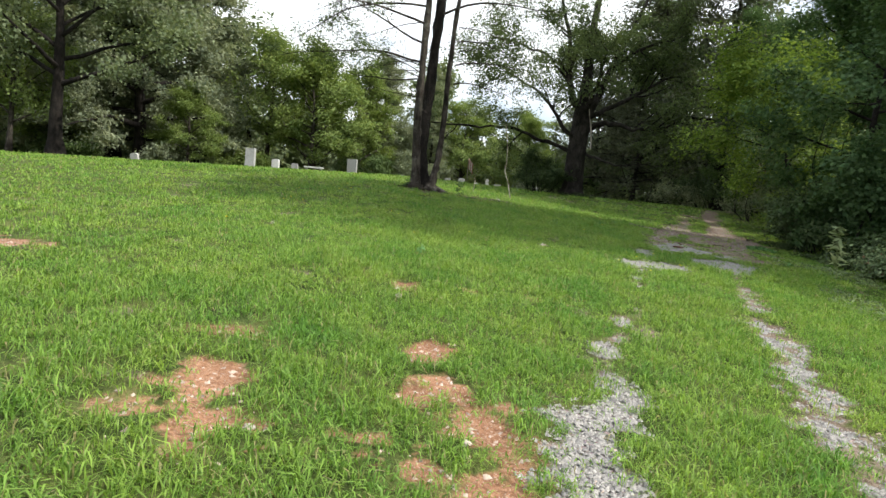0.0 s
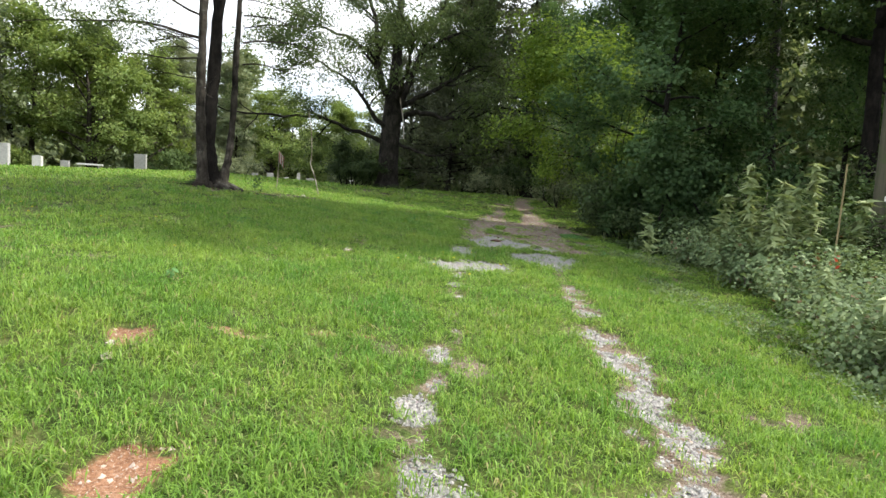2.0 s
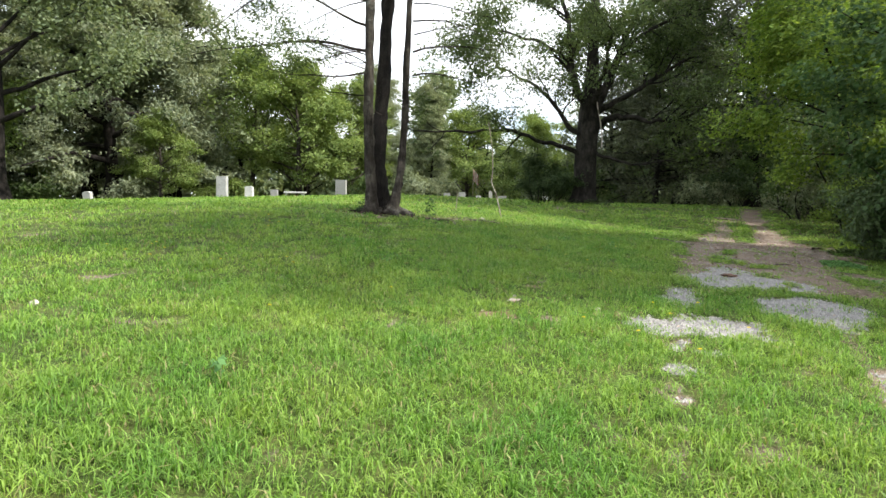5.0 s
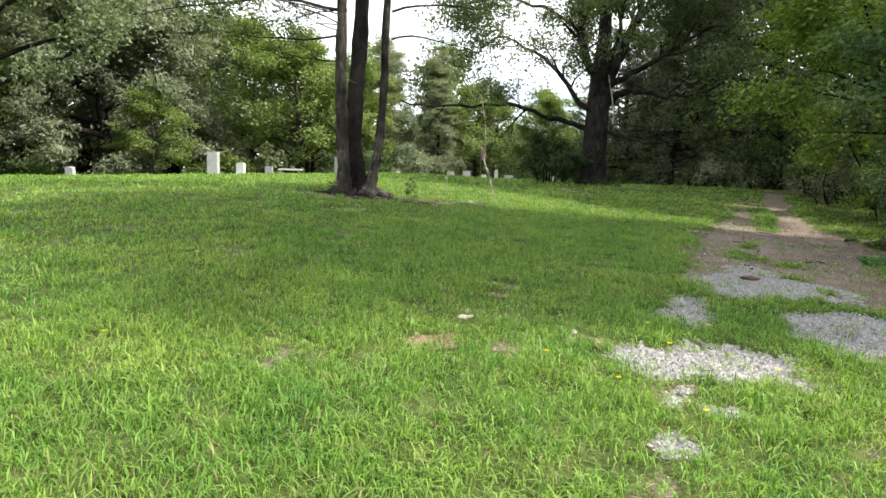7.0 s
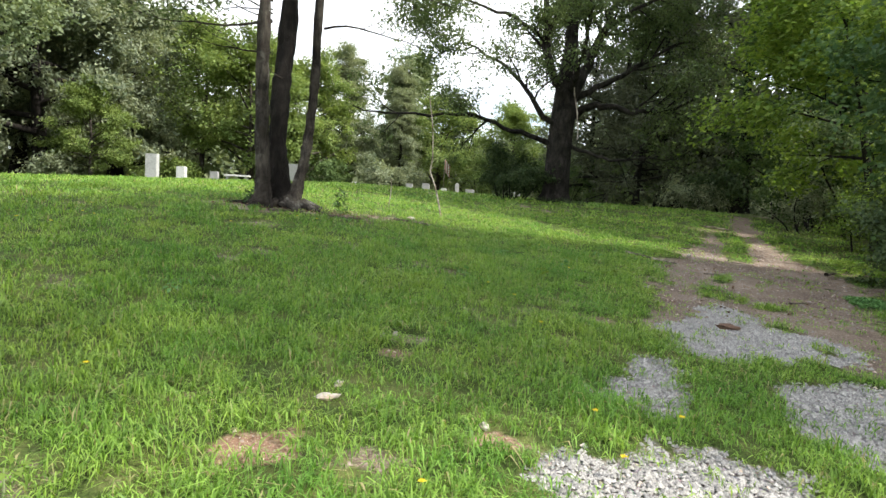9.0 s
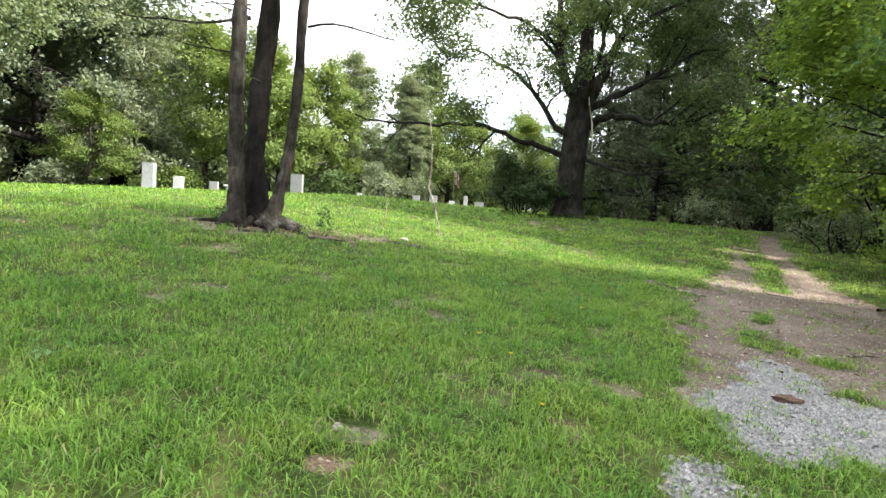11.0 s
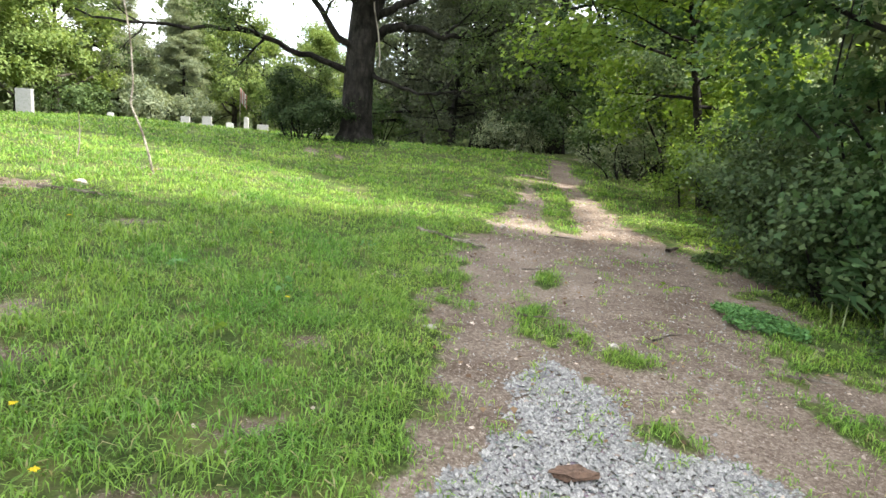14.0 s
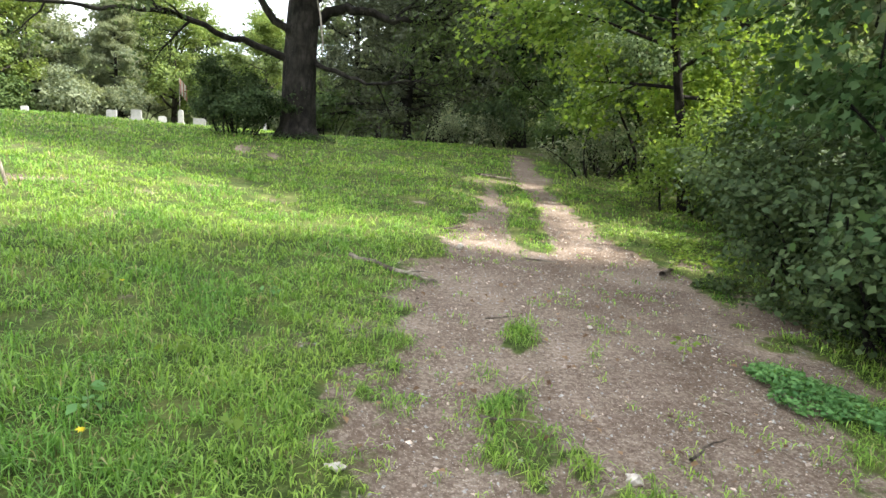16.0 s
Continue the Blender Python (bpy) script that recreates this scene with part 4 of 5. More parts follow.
thicket("vine_thicket", 12.5, 21.2, 2.3, 2.5, 2.0, "dark tangle of vines and leaves beside the road", M_SHRUB, 60, 9000, 0.085, RHOMB, 0.7, "shrub", "growth along the wood edge", 10)
thicket("vine_thicket", 13.8, 23.7, 2.2, 2.4, 2.4, "dark tangle of vines and leaves beside the road", M_SHRUB, 63, 9000, 0.09, RHOMB, 0.7, "shrub", "growth along the wood edge", 10)
thicket("leafy_thicket", 16.3, 29.0, 2.6, 3.0, 2.6, "sunlit yellow-green shrub at the road edge", M_SUNLIT_LIME, 64, 11000, 0.09, RHOMB, 0.7, "shrub", "growth along the wood edge", 9)
# pale bramble colour stands in for sunlight on these vines
thicket("leafy_thicket", 19.4, 33.8, 4.2, 3.6, 6.4, "tall thicket draped with pale sunlit vines", M_BRAMBLE, 65, 18000, 0.11, RHOMB, 0.75, "shrub", "growth along the wood edge", 9)
thicket("pale_shrub", 16.7, 34.8, 1.6, 1.6, 2.6, "shrub with pale sunlit leaf sprays", M_PALE_LEAF, 66, 2200, 0.13, RHOMB, 0.4, "shrub", "", 7)
thicket("vine_thicket", 15.6, 26.0, 2.6, 3.0, 2.2, "dark tangle of vines and leaves beside the road", M_SHRUB, 73, 11000, 0.11, RHOMB, 0.7, "shrub", "growth along the wood edge", 10)
thicket("leafy_thicket", 18.3, 36.6, 3.2, 4.0, 5.0, "dark leafy thicket at the wood edge", M_DARK_LEAF, 67, 16000, 0.13, RHOMB, 0.75, "shrub", "growth along the wood edge", 8)
thicket("leafy_thicket", 19.6, 40.2, 3.6, 4.2, 5.0, "dark leafy thicket at the wood edge", M_DARK_LEAF, 68, 14000, 0.14, RHOMB, 0.75, "shrub", "growth along the wood edge", 8)
thicket("leafy_thicket", 22.4, 41.8, 4.0, 4.4, 5.0, "dark leafy thicket at the wood edge", M_DARK_LEAF, 69, 6000, 0.2, RHOMB, 0.75, "shrub", "growth along the wood edge", 8)
thicket("pale_shrub", 16.9, 47.2, 3.0, 2.0, 2.0, "grey-green shrub where the road bends", M_PALE_LEAF, 70, 2600, 0.16, RHOMB, 0.5, "shrub", "", 8)
thicket("leafy_thicket", 20.4, 48.6, 4.0, 3.0, 3.5, "dark shrub where the road enters the wood", M_SHRUB, 71, 4000, 0.18, RHOMB, 0.6, "shrub", "", 8)
thicket("evergreen_bush", 5.7, 41.6, 2.0, 1.8, 2.7, "round dark evergreen bush beside the oak", M_SHRUB, 72, 16000, 0.12, RHOMB, 0.5, "bush", "", 12)
for k, (x, y, w_, t_) in enumerate([(8.0, 62.0, 5, 3.0), (12.0, 60.0, 5, 3.2), (5.6, 66.0, 5, 3.2), (-3.5, 62.0, 5, 2.6), (-8.0, 60.0, 4, 2.2), (-18.5, 56.0, 4, 1.8), (-24.0, 52.0, 4, 1.4), (-30.5, 50, 5, 1.8), (6.0, 70.0, 6, 5.0), (-2.5, 76.0, 6, 5.5), (11.0, 67.0, 6, 5.5)]):
    thicket("undergrowth_shrub", x, y, w_, w_ * 0.7, t_, "grey-green undergrowth beyond the graves", [M_PINE, M_DARK_LEAF, M_BRIGHT_LEAF][k % 3], 80 + k, 3200, 0.22, RHOMB, 0.5, "shrub", "undergrowth beyond the graves", 7)
for k, (x, y, w_, t_, m_) in enumerate([(8.9, 6.2, 2.3, 0.59, 0), (9.5, 8.6, 2.5, 0.71, 0), (11.5, 7.4, 2.8, 1.27, 0), (10.4, 10.7, 2.5, 0.78, 0), (12.7, 10.2, 3.0, 1.61, 0), (10.9, 12.9, 2.3, 0.71, 0), (13.3, 13.2, 3.0, 1.80, 1), (11.4, 15.1, 2.0, 0.85, 0),
                                         (13.9, 16.0, 3.0, 2.40, 1), (15.1, 11.0, 3.0, 1.70, 1), (16.0, 8.5, 3.4, 2.20, 1), (9.7, 4.6, 2.5, 0.62, 0), (13.9, 6.6, 3.2, 2.00, 1), (11.8, 17.0, 1.6, 0.90, 2), (18.0, 14.5, 4.5, 5.00, 1), (20.0, 10.0, 4.5, 4.60, 1)]):
    thicket("bramble_bush", x, y, w_, w_ * 0.95, t_, "pale-leaved bramble tangle beside the track" if m_ == 0 else "dense green shrub at the wood edge", [M_BRAMBLE, M_DARK_LEAF, M_SHRUB][m_], 100 + k, 9000, 0.08 if m_ == 0 else 0.115, RHOMB, 0.7, "shrub",
            "brambles beside the track", 14, M_TWIG, 0.9)


# ---- tall weeds, pole, graves ----
def tall_weed(x, y, tall, seed, mat=None):
    rng = np.random.default_rng(seed)
    z = float(height(x, y)) - 0.03
    base = thing("tall_weed", x, y, z, "tall green weed with narrow leaves up its stem", "plant", "tall weeds beside the track")
    path = curve_path(rng, (0, 0, 0), (rng.normal() * 0.08, rng.normal() * 0.08, 1), tall, 8, 0.08)
    w = Shape()
    w.tube(path, np.linspace(0.011, 0.004, len(path)), 5)
    put("stem", w.mesh("stem"), M_WEED, base)
    n = int(60 * tall)
    u = rng.uniform(0.3, 1.0, n)
    i = np.minimum((u * 8).astype(int), 7)
    P = path[i] + (path[i + 1] - path[i]) * (u * 8 - i)[:, None]
    a = np.arange(n) * 2.4
    ax = np.stack([np.cos(a), np.sin(a), np.full(n, 0.15)], 1)
    L = 0.19 * (1.15 - 0.6 * u)
    V, F = leaves(P + ax * L[:, None] * 0.6, 0.36, rng, 1.2, 0.22, RHOMB, axis=ax * 3, vary=0.3)
    put("leaves", np_mesh("leaves", V, F), mat or M_WEED, base)


for k, (x, y, h) in enumerate([(10.1, 12.9, 2.15), (10.35, 12.5, 1.75), (11.0, 12.1, 2.3), (10.8, 12.4, 1.9), (10.6, 13.0, 1.6), (11.4, 11.8, 1.8), (10.2, 12.2, 1.5), (11.2, 12.6, 2.0), (9.8, 13.2, 1.6), (8.2, 8.0, 1.0), (8.6, 7.6, 1.15), (8.0, 7.2, 0.9), (9.3, 6.8, 1.3), (9.0, 14.4, 1.1), (8.8, 9.6, 0.95)]):
    tall_weed(x, y, h * 1.15, 300 + k)
for k, (x, y, h) in enumerate([(11.2, 20.3, 1.0), (11.35, 20.6, 0.8), (11.6, 20.1, 0.9)]):
    tall_weed(x, y, h, 330 + k, M_MAPLE_LEAF)


def red_sprig(x, y):
    """A sprig of early red leaves among the brambles."""
    rng = np.random.default_rng(9)
    base = thing("red_leaf_sprig", x, y, float(height(x, y)) - 0.03, "sprig of early red leaves among the brambles", "plant")
    path = curve_path(rng, (0, 0, 0), (0.05, -0.05, 1), 1.2, 6, 0.1)
    w = Shape()
    w.tube(path, np.linspace(0.008, 0.003, len(path)), 5)
    put("stem", w.mesh("stem"), M_TWIG, base)
    P = path[-1] + rng.normal(size=(6, 3)) * 0.04
    V, F = leaves(P, 0.075, rng, 0.8, 0.6)
    put("leaf_cluster", np_mesh("leaf_cluster", V, F), M_REDLEAF, base)


red_sprig(9.0, 9.75)


def wooden_stake(x, y):
    base = thing("wooden_stake", x, y, float(height(x, y)) - 0.1, "thin weathered yellowish stake leaning in the brambles", "stake")
    w = Shape()
    k = np.linspace(0, 1, 6)
    w.tube(np.stack([0.14 * k, 0.02 * k, 2.8 * k], 1), np.full(6, 0.016), 6)
    put("stake", w.mesh("stake"), M_STAKE, base)


wooden_stake(10.7, 11.3)


def hanging_vine(pts, seed):
    """A thin dark vine that hangs from the canopy beside the road."""
    rng = np.random.default_rng(seed)
    x, y, z = pts[0]
    base = thing("hanging_vine", x, y, z, "thin dark vine hanging from the trees over the road edge", "vine", "vines at the road edge")
    P = np.array(pts) - np.array(pts[0])
    t = np.linspace(0, len(P) - 1, 5 * len(P))
    path = np.stack([np.interp(t, np.arange(len(P)), P[:, c]) for c in range(3)], 1) + rng.normal(size=(len(t), 3)) * 0.03
    path[1:-1] = (path[:-2] + path[1:-1] + path[2:]) / 3
    w = Shape()
    w.tube(path, np.linspace(0.022, 0.010, len(path)), 6)
    put("vine_stem", w.mesh("vine_stem"), M_DARK_BARK, base)
    Q = path[rng.integers(0, len(path), 70)] + rng.normal(size=(70, 3)) * 0.14
    V, F = leaves(Q, 0.13, rng, 0.4, 1.0, LOBED)
    put("vine_leaves", np_mesh("vine_leaves", V, F), M_MAPLE_LEAF, base)


hanging_vine([(13.0, 22.2, 1.0), (12.9, 22.2, 2.4), (12.5, 22.3, 3.6), (12.9, 22.5, 5.2), (13.6, 22.6, 6.6)], 351)
hanging_vine([(13.4, 22.8, 1.2), (13.0, 22.7, 2.2), (13.1, 22.7, 4.0), (13.5, 22.8, 6.0)], 352)
hanging_vine([(13.1, 21.3, 0.9), (12.7, 21.2, 2.6), (12.9, 21.2, 4.6), (13.6, 21.2, 6.2)], 353)


def utility_pole(x, y):
    rng = np.random.default_rng(5)
    base = thing("utility_pole", x, y, float(height(x, y)) - 0.2, "weathered round wooden utility pole with grey conduit", "utility pole")
    k = np.linspace(0, 1, 14)
    w = Shape()
    w.tube(np.stack([0.10 * k, 0 * k, 10.0 * k], 1), 0.165 - 0.04 * k, 20, 0.012, rng)
    put("pole", w.mesh("pole"), M_POLE, base)
    c = Shape()
    c.tube(np.stack([0.165 + 0.075 * k, -0.09 + 0.02 * k, 0.1 + 8.0 * k], 1), np.full(14, 0.024), 10)
    put("conduit", c.mesh("conduit"), M_METAL, base, "grey metal conduit pipe")
    bm = bmesh.new()
    bmesh.ops.create_cube(bm, size=1, matrix=pose(-0.05, -0.163, 2.25, 0, 0, -18) @ Matrix.Diagonal((0.05, 0.012, 0.11, 1)))
    bmesh.ops.bevel(bm, geom=bm.edges[:], offset=0.003, segments=1, affect="EDGES")
    part("tag", bm, M_WHITE, base, "small white tag")


utility_pole(13.6, 12.9)


def slab_mesh(w, d, h, top=0.0, seed=0):
    """An upright stone with bevelled edges, a rounded top if asked."""
    bm = bmesh.new()
    n = 10
    pts = [(-w / 2, 0), (w / 2, 0), (w / 2, h - top)]
    if top:
        pts += [(w / 2 * math.cos(math.pi * k / n), h - top + top * math.sin(math.pi * k / n)) for k in range(1, n)]
    pts.append((-w / 2, h - top))
    vs = [bm.verts.new((x, -d / 2, z)) for x, z in pts]
    f = bm.faces.new(vs)
    r = bmesh.ops.extrude_face_region(bm, geom=[f])
    bmesh.ops.translate(bm, verts=[v for v in r["geom"] if isinstance(v, bmesh.types.BMVert)], vec=(0, d, 0))
    bmesh.ops.recalc_face_normals(bm, faces=bm.faces[:])
    bmesh.ops.bevel(bm, geom=[e for e in bm.edges if e.calc_face_angle(0) > 0.6], offset=min(w, d) * 0.07, segments=2, affect="EDGES")
    return bm


def gravestone(x, y, w, d, h, label, mat, top=0.0, turn=0.0, tilt=0.0, foot=True):
    base = thing("gravestone", x, y, float(height(x, y)) - 0.08, label, "gravestone", "gravestones on the hill", turn=turn)
    bm = slab_mesh(w, d, h + 0.08, top)
    bmesh.ops.transform(bm, matrix=pose(0, 0, 0, tilt, 0, 0), verts=bm.verts[:])
    part("headstone", bm, mat, base)
    if foot:
        bm = slab_mesh(w * 1.25, d * 1.7, 0.2)
        part("plinth", bm, mat, base)
    return base


gravestone(-14.9, 46.6, 0.70, 0.34, 1.50, "tall square white marble gravestone on the hill", M_STONE, turn=-4)
gravestone(-12.76, 45.7, 0.52, 0.28, 0.78, "short white gravestone with slightly rounded top", M_STONE, 0.06, turn=-6)
gravestone(-12.3, 49.4, 0.52, 0.22, 0.62, "small weathered grey gravestone", M_GREY_STONE, turn=-3)
gravestone(-20.9, 41.6, 0.52, 0.24, 0.55, "small leaning grey gravestone at the tree edge", M_GREY_STONE, 0.1, turn=-8, tilt=5)
gravestone(-8.6, 54.4, 0.84, 0.30, 1.45, "tall grey slab gravestone with squared top", M_GREY_STONE, turn=-10)
for w, d, h, lab, mat, top, (x, y) in [(0.6, 0.35, 0.55, "low dark gravestone in the far row", M_GREY_STONE, 0.0, (-0.3, 50.5)), (0.65, 0.25, 0.7, "square grey gravestone in the far row", M_GREY_STONE, 0.0, (0.85, 50.5)),
                                       (0.5, 0.2, 0.42, "small pale gravestone in the far row", M_STONE, 0.1, (2.1, 50.3)), (0.32, 0.32, 0.95, "narrow pale pillar gravestone with rounded top", M_GREY_STONE, 0.18, (3.0, 50.3)),
                                       (0.8, 0.3, 0.5, "low grey gravestone in the far row", M_GREY_STONE, 0.0, (3.9, 50.6)), (0.55, 0.25, 0.7, "pale gravestone behind the oak", M_STONE, 0.0, (7.1, 50.0)), (0.4, 0.2, 0.4, "small pale gravestone in the grass", M_STONE, 0.08, (-4.1, 50.3))]:
    gravestone(x, y + 3.0, w * 0.78, d * 0.8, h * 0.78, lab, mat, top * 0.78, turn=-5, foot=h > 0.6)


def grave_ledger(x, y):
    base = thing("grave_ledger", x, y, float(height(x, y)) - 0.04, "low white stone ledger set on short supports", "gravestone", "gravestones on the hill", turn=8)
    bm = bmesh.new()
    bmesh.ops.create_cube(bm, size=1, matrix=pose(0, 0, 0.42) @ Matrix.Diagonal((1.5, 0.7, 0.12, 1)))
    bmesh.ops.bevel(bm, geom=bm.edges[:], offset=0.02, segments=2, affect="EDGES")
    part("slab", bm, M_STONE, base)
    for s in (-0.55, 0.55):
        bm = bmesh.new()
        bmesh.ops.create_cube(bm, size=1, matrix=pose(s, 0, 0.18) @ Matrix.Diagonal((0.16, 0.55, 0.36, 1)))
        bmesh.ops.bevel(bm, geom=bm.edges[:], offset=0.015, segments=1, affect="EDGES")
        part("support", bm, M_GREY_STONE, base)


grave_ledger(-10.7, 49.0)


def flag(x, y):
    """A faded flag hanging limp on a short staff among the far graves."""
    base = thing("grave_flag", x, y, float(height(x, y)) - 0.1, "faded striped flag hanging limp on a short staff", "flag")
    w = Shape()
    k = np.linspace(0, 1, 5)
    w.tube(np.stack([0 * k, 0 * k, 3.6 * k], 1), np.full(5, 0.035), 8)
    put("staff", w.mesh("staff"), M_TWIG, base)
    for i in range(5):
        bm = bmesh.new()
        a = [bm.verts.new((0.04 + 0.10 * (i + q), 0.06 * math.sin((i + q) * 1.9), 3.5 - 0.12 * (i + q) - 0.16 * r)) for q in (0, 1) for r in range(8)]
        for r in range(7):
            bm.faces.new((a[r], a[r + 1], a[9 + r], a[8 + r]))
        bmesh.ops.solidify(bm, geom=bm.faces[:], thickness=0.012)
        part("stripe", bm, M_RED if i % 2 == 0 else M_CLOTH, base, "red stripe" if i % 2 == 0 else "white stripe")


flag(1.7, 70.0)


# ---- saplings, sticks, stones, litter ----
def sapling(x, y, pts, r, label):
    base = thing("bare_sapling", x, y, float(height(x, y)) - 0.03, label, "sapling")
    w = Shape()
    P = np.array(pts)
    t = np.linspace(0, len(P) - 1, 4 * len(P))
    path = np.stack([np.interp(t, np.arange(len(P)), P[:, c]) for c in range(3)], 1)
    path[1:-1] = (path[:-2] + 2 * path[1:-1] + path[2:]) / 4
    w.tube(path, np.linspace(r, r * 0.45, len(path)), 7)
    put("stem", w.mesh("stem"), M_TWIG, base)
    rng = np.random.default_rng(int(abs(x) * 100))
    t2 = Shape()
    t2.tube(curve_path(rng, path[len(path) // 2], (0.6, -0.2, 0.8), 0.16, 4, 0.3), np.linspace(r * 0.4, r * 0.15, 5), 5)
    put("twig", t2.mesh("twig"), M_TWIG, base)


sapling(2.62, 27.29, [(0, 0, 0), (-0.08, 0, 0.4), (-0.2, 0, 0.85), (-0.38, 0, 1.28), (-0.32, 0, 1.6), (-0.35, 0, 2.4), (-0.5, 0.1, 3.3)], 0.026, "thin crooked bare sapling in the grass")
sapling(1.0, 28.6, [(0, 0, 0), (0.05, 0, 0.3), (0.06, 0, 0.6), (0.05, 0, 0.85)], 0.018, "short thin bare sapling in the grass")


def fallen_stick(x, y, turn, L, r, seed, label="fallen dead stick lying on the track", mat=None):
    rng = np.random.default_rng(seed)
    base = thing("fallen_stick", x, y, float(bump_height(x, y)), label, "stick", "fallen sticks")
    a = radians(turn)
    k = np.linspace(-0.5, 0.5, 9)
    px, py = k * L * math.cos(a) + rng.normal(size=9) * 0.02 * L, k * L * math.sin(a) + rng.normal(size=9) * 0.02 * L
    pz = bump_height(x + px, y + py) - float(bump_height(x, y)) + r * 0.6 + 0.03
    w = Shape()
    w.tube(np.stack([px, py, pz], 1), r * (1 - 0.5 * (k + 0.5)), 7, 0.08, rng)
    put("stick", w.mesh("stick"), mat or M_STICK, base)
    if L > 0.5:
        t = Shape()
        t.tube(curve_path(rng, (px[5], py[5], pz[5]), (math.cos(a + 0.7), math.sin(a + 0.7), 0.1), L * 0.25, 4, 0.2), np.linspace(r * 0.5, r * 0.2, 5), 5)
        put("side_twig", t.mesh("side_twig"), mat or M_STICK, base)


for k, (x, y, a, L, r) in enumerate([(7.53, 24.15, -51, 1.35, 0.034), (11.75, 24.45, 37, 0.45, 0.045), (12.8, 33.6, -33, 0.9, 0.04), (12.7, 34.1, 5, 0.7, 0.03), (9.9, 24.9, -20, 0.5, 0.015), (8.6, 19.9, 25, 0.5, 0.012), (7.4, 20.4, -15, 0.4, 0.012),
                                      (9.4, 18.9, -30, 0.4, 0.014), (8.2, 22.4, 10, 0.35, 0.01), (9.2, 26.8, 30, 0.5, 0.018), (10.3, 21.9, -12, 0.3, 0.01), (0.6, 23.6, 20, 0.7, 0.03), (-0.6, 23.3, 35, 0.8, 0.03), (2.0, 24.6, -8, 0.9, 0.03)]):
    fallen_stick(x, y, a, L, r, 400 + k)


def rock_mesh(rng, w, d, h):
    bm = bmesh.new()
    bmesh.ops.create_icosphere(bm, subdivisions=2, radius=0.5)
    o = rng.uniform(0, 50)
    for v in bm.verts:
        k = 1 + 0.8 * (noise.noise(v.co * 2.6 + Vector((o, 0, 0)))) + 0.25 * noise.noise(v.co * 6 + Vector((0, o, 0)))
        v.co = Vector((v.co.x * w * k, v.co.y * d * k, v.co.z * h * k))
    return bm


def rock(x, y, w, d, h, seed, label="pale weathered rock half sunk in the turf", mat=None, name="rock", turn=0.0):
    rng = np.random.default_rng(seed)
    me = bpy.data.meshes.new(name)
    bm = rock_mesh(rng, w, d, h)
    bm.to_mesh(me)
    bm.free()
    ob = put(name, me, mat or M_ROCK)
    ob.matrix_basis = pose(x, y, float(bump_height(x, y)) + h * 0.18, 0, 0, turn)
    tagged(ob, label, "rock", "loose rocks")


for k, (x, y, w, d, h) in enumerate([(2.19, 14.18, 0.14, 0.1, 0.07), (2.22, 14.45, 0.07, 0.06, 0.05), (-0.52, 7.7, 0.11, 0.09, 0.07), (-0.57, 8.0, 0.08, 0.07, 0.05), (2.39, 15.67, 0.1, 0.08, 0.06), (2.52, 15.75, 0.07, 0.06, 0.05), (3.91, 15.82, 0.14, 0.1, 0.07), (3.3, 13.95, 0.08, 0.07, 0.05),
                                     (1.9, 25.4, 0.28, 0.16, 0.1), (-1.1, 3.7, 0.08, 0.06, 0.04), (0.3, 5.3, 0.06, 0.05, 0.04), (0.25, 4.0, 0.07, 0.05, 0.04), (7.9, 19.7, 0.1, 0.08, 0.06), (6.2, 20.0, 0.1, 0.07, 0.05), (8.9, 25.6, 0.14, 0.1, 0.07), (9.1, 22.2, 0.06, 0.05, 0.04), (-3.5, 12.6, 0.12, 0.1, 0.08)]):
    rock(x, y, w, d, h, 500 + k, turn=40 * k)
rock(6.5, 17.67, 0.34, 0.10, 0.06, 530, "rusty brown slab of rotten bark on the gravel", M_ROTTEN, "bark_slab", -12)


def pebbles(name, label, mat, want, lo, hi, kind_mask, seed, region):
    """Loose stones, each a small chipped block, strewn where the ground calls for them."""
    rng = np.random.default_rng(seed)
    x0, x1, y0, y1 = region
    n = want * 30
    x, y = rng.uniform(x0, x1, n), rng.uniform(y0, y1, n)
    bare, grav, red = soils(x, y)
    keep = rng.uniform(size=n) < kind_mask(bare, grav, red)
    x, y = x[keep][:want], y[keep][:want]
    n = len(x)
    s = lo + (hi - lo) * rng.uniform(size=n) ** 2.2
    O = np.array([(1, 0, -0.3), (0, 1, -0.3), (-1, 0, -0.3), (0, -1, -0.3), (0, 0, 0.55)])
    V = O[None] * (1 + 0.4 * rng.uniform(-1, 1, (n, 5, 1))) + 0.25 * rng.normal(size=(n, 5, 3)) * np.array([1, 1, 0.6])
    a = rng.uniform(0, 2 * np.pi, n)
    c, q = np.cos(a)[:, None], np.sin(a)[:, None]
    V = np.stack([V[..., 0] * c - V[..., 1] * q, V[..., 0] * q + V[..., 1] * c, V[..., 2]], -1) * (s / 2)[:, None, None]
    V = V + np.stack([x, y, bump_height(x, y) - 0.03 * soils(x, y)[0] + s * 0.10], 1)[:, None]
    T = np.array([[0, 1, 4], [1, 2, 4], [2, 3, 4], [3, 0, 4]])
    F = (np.arange(n)[:, None, None] * 5 + T[None]).reshape(-1, 3)
    ob = put(name, np_mesh(name, V.reshape(-1, 3), F), mat)
    tagged(ob, label, "gravel", kind="stuff")


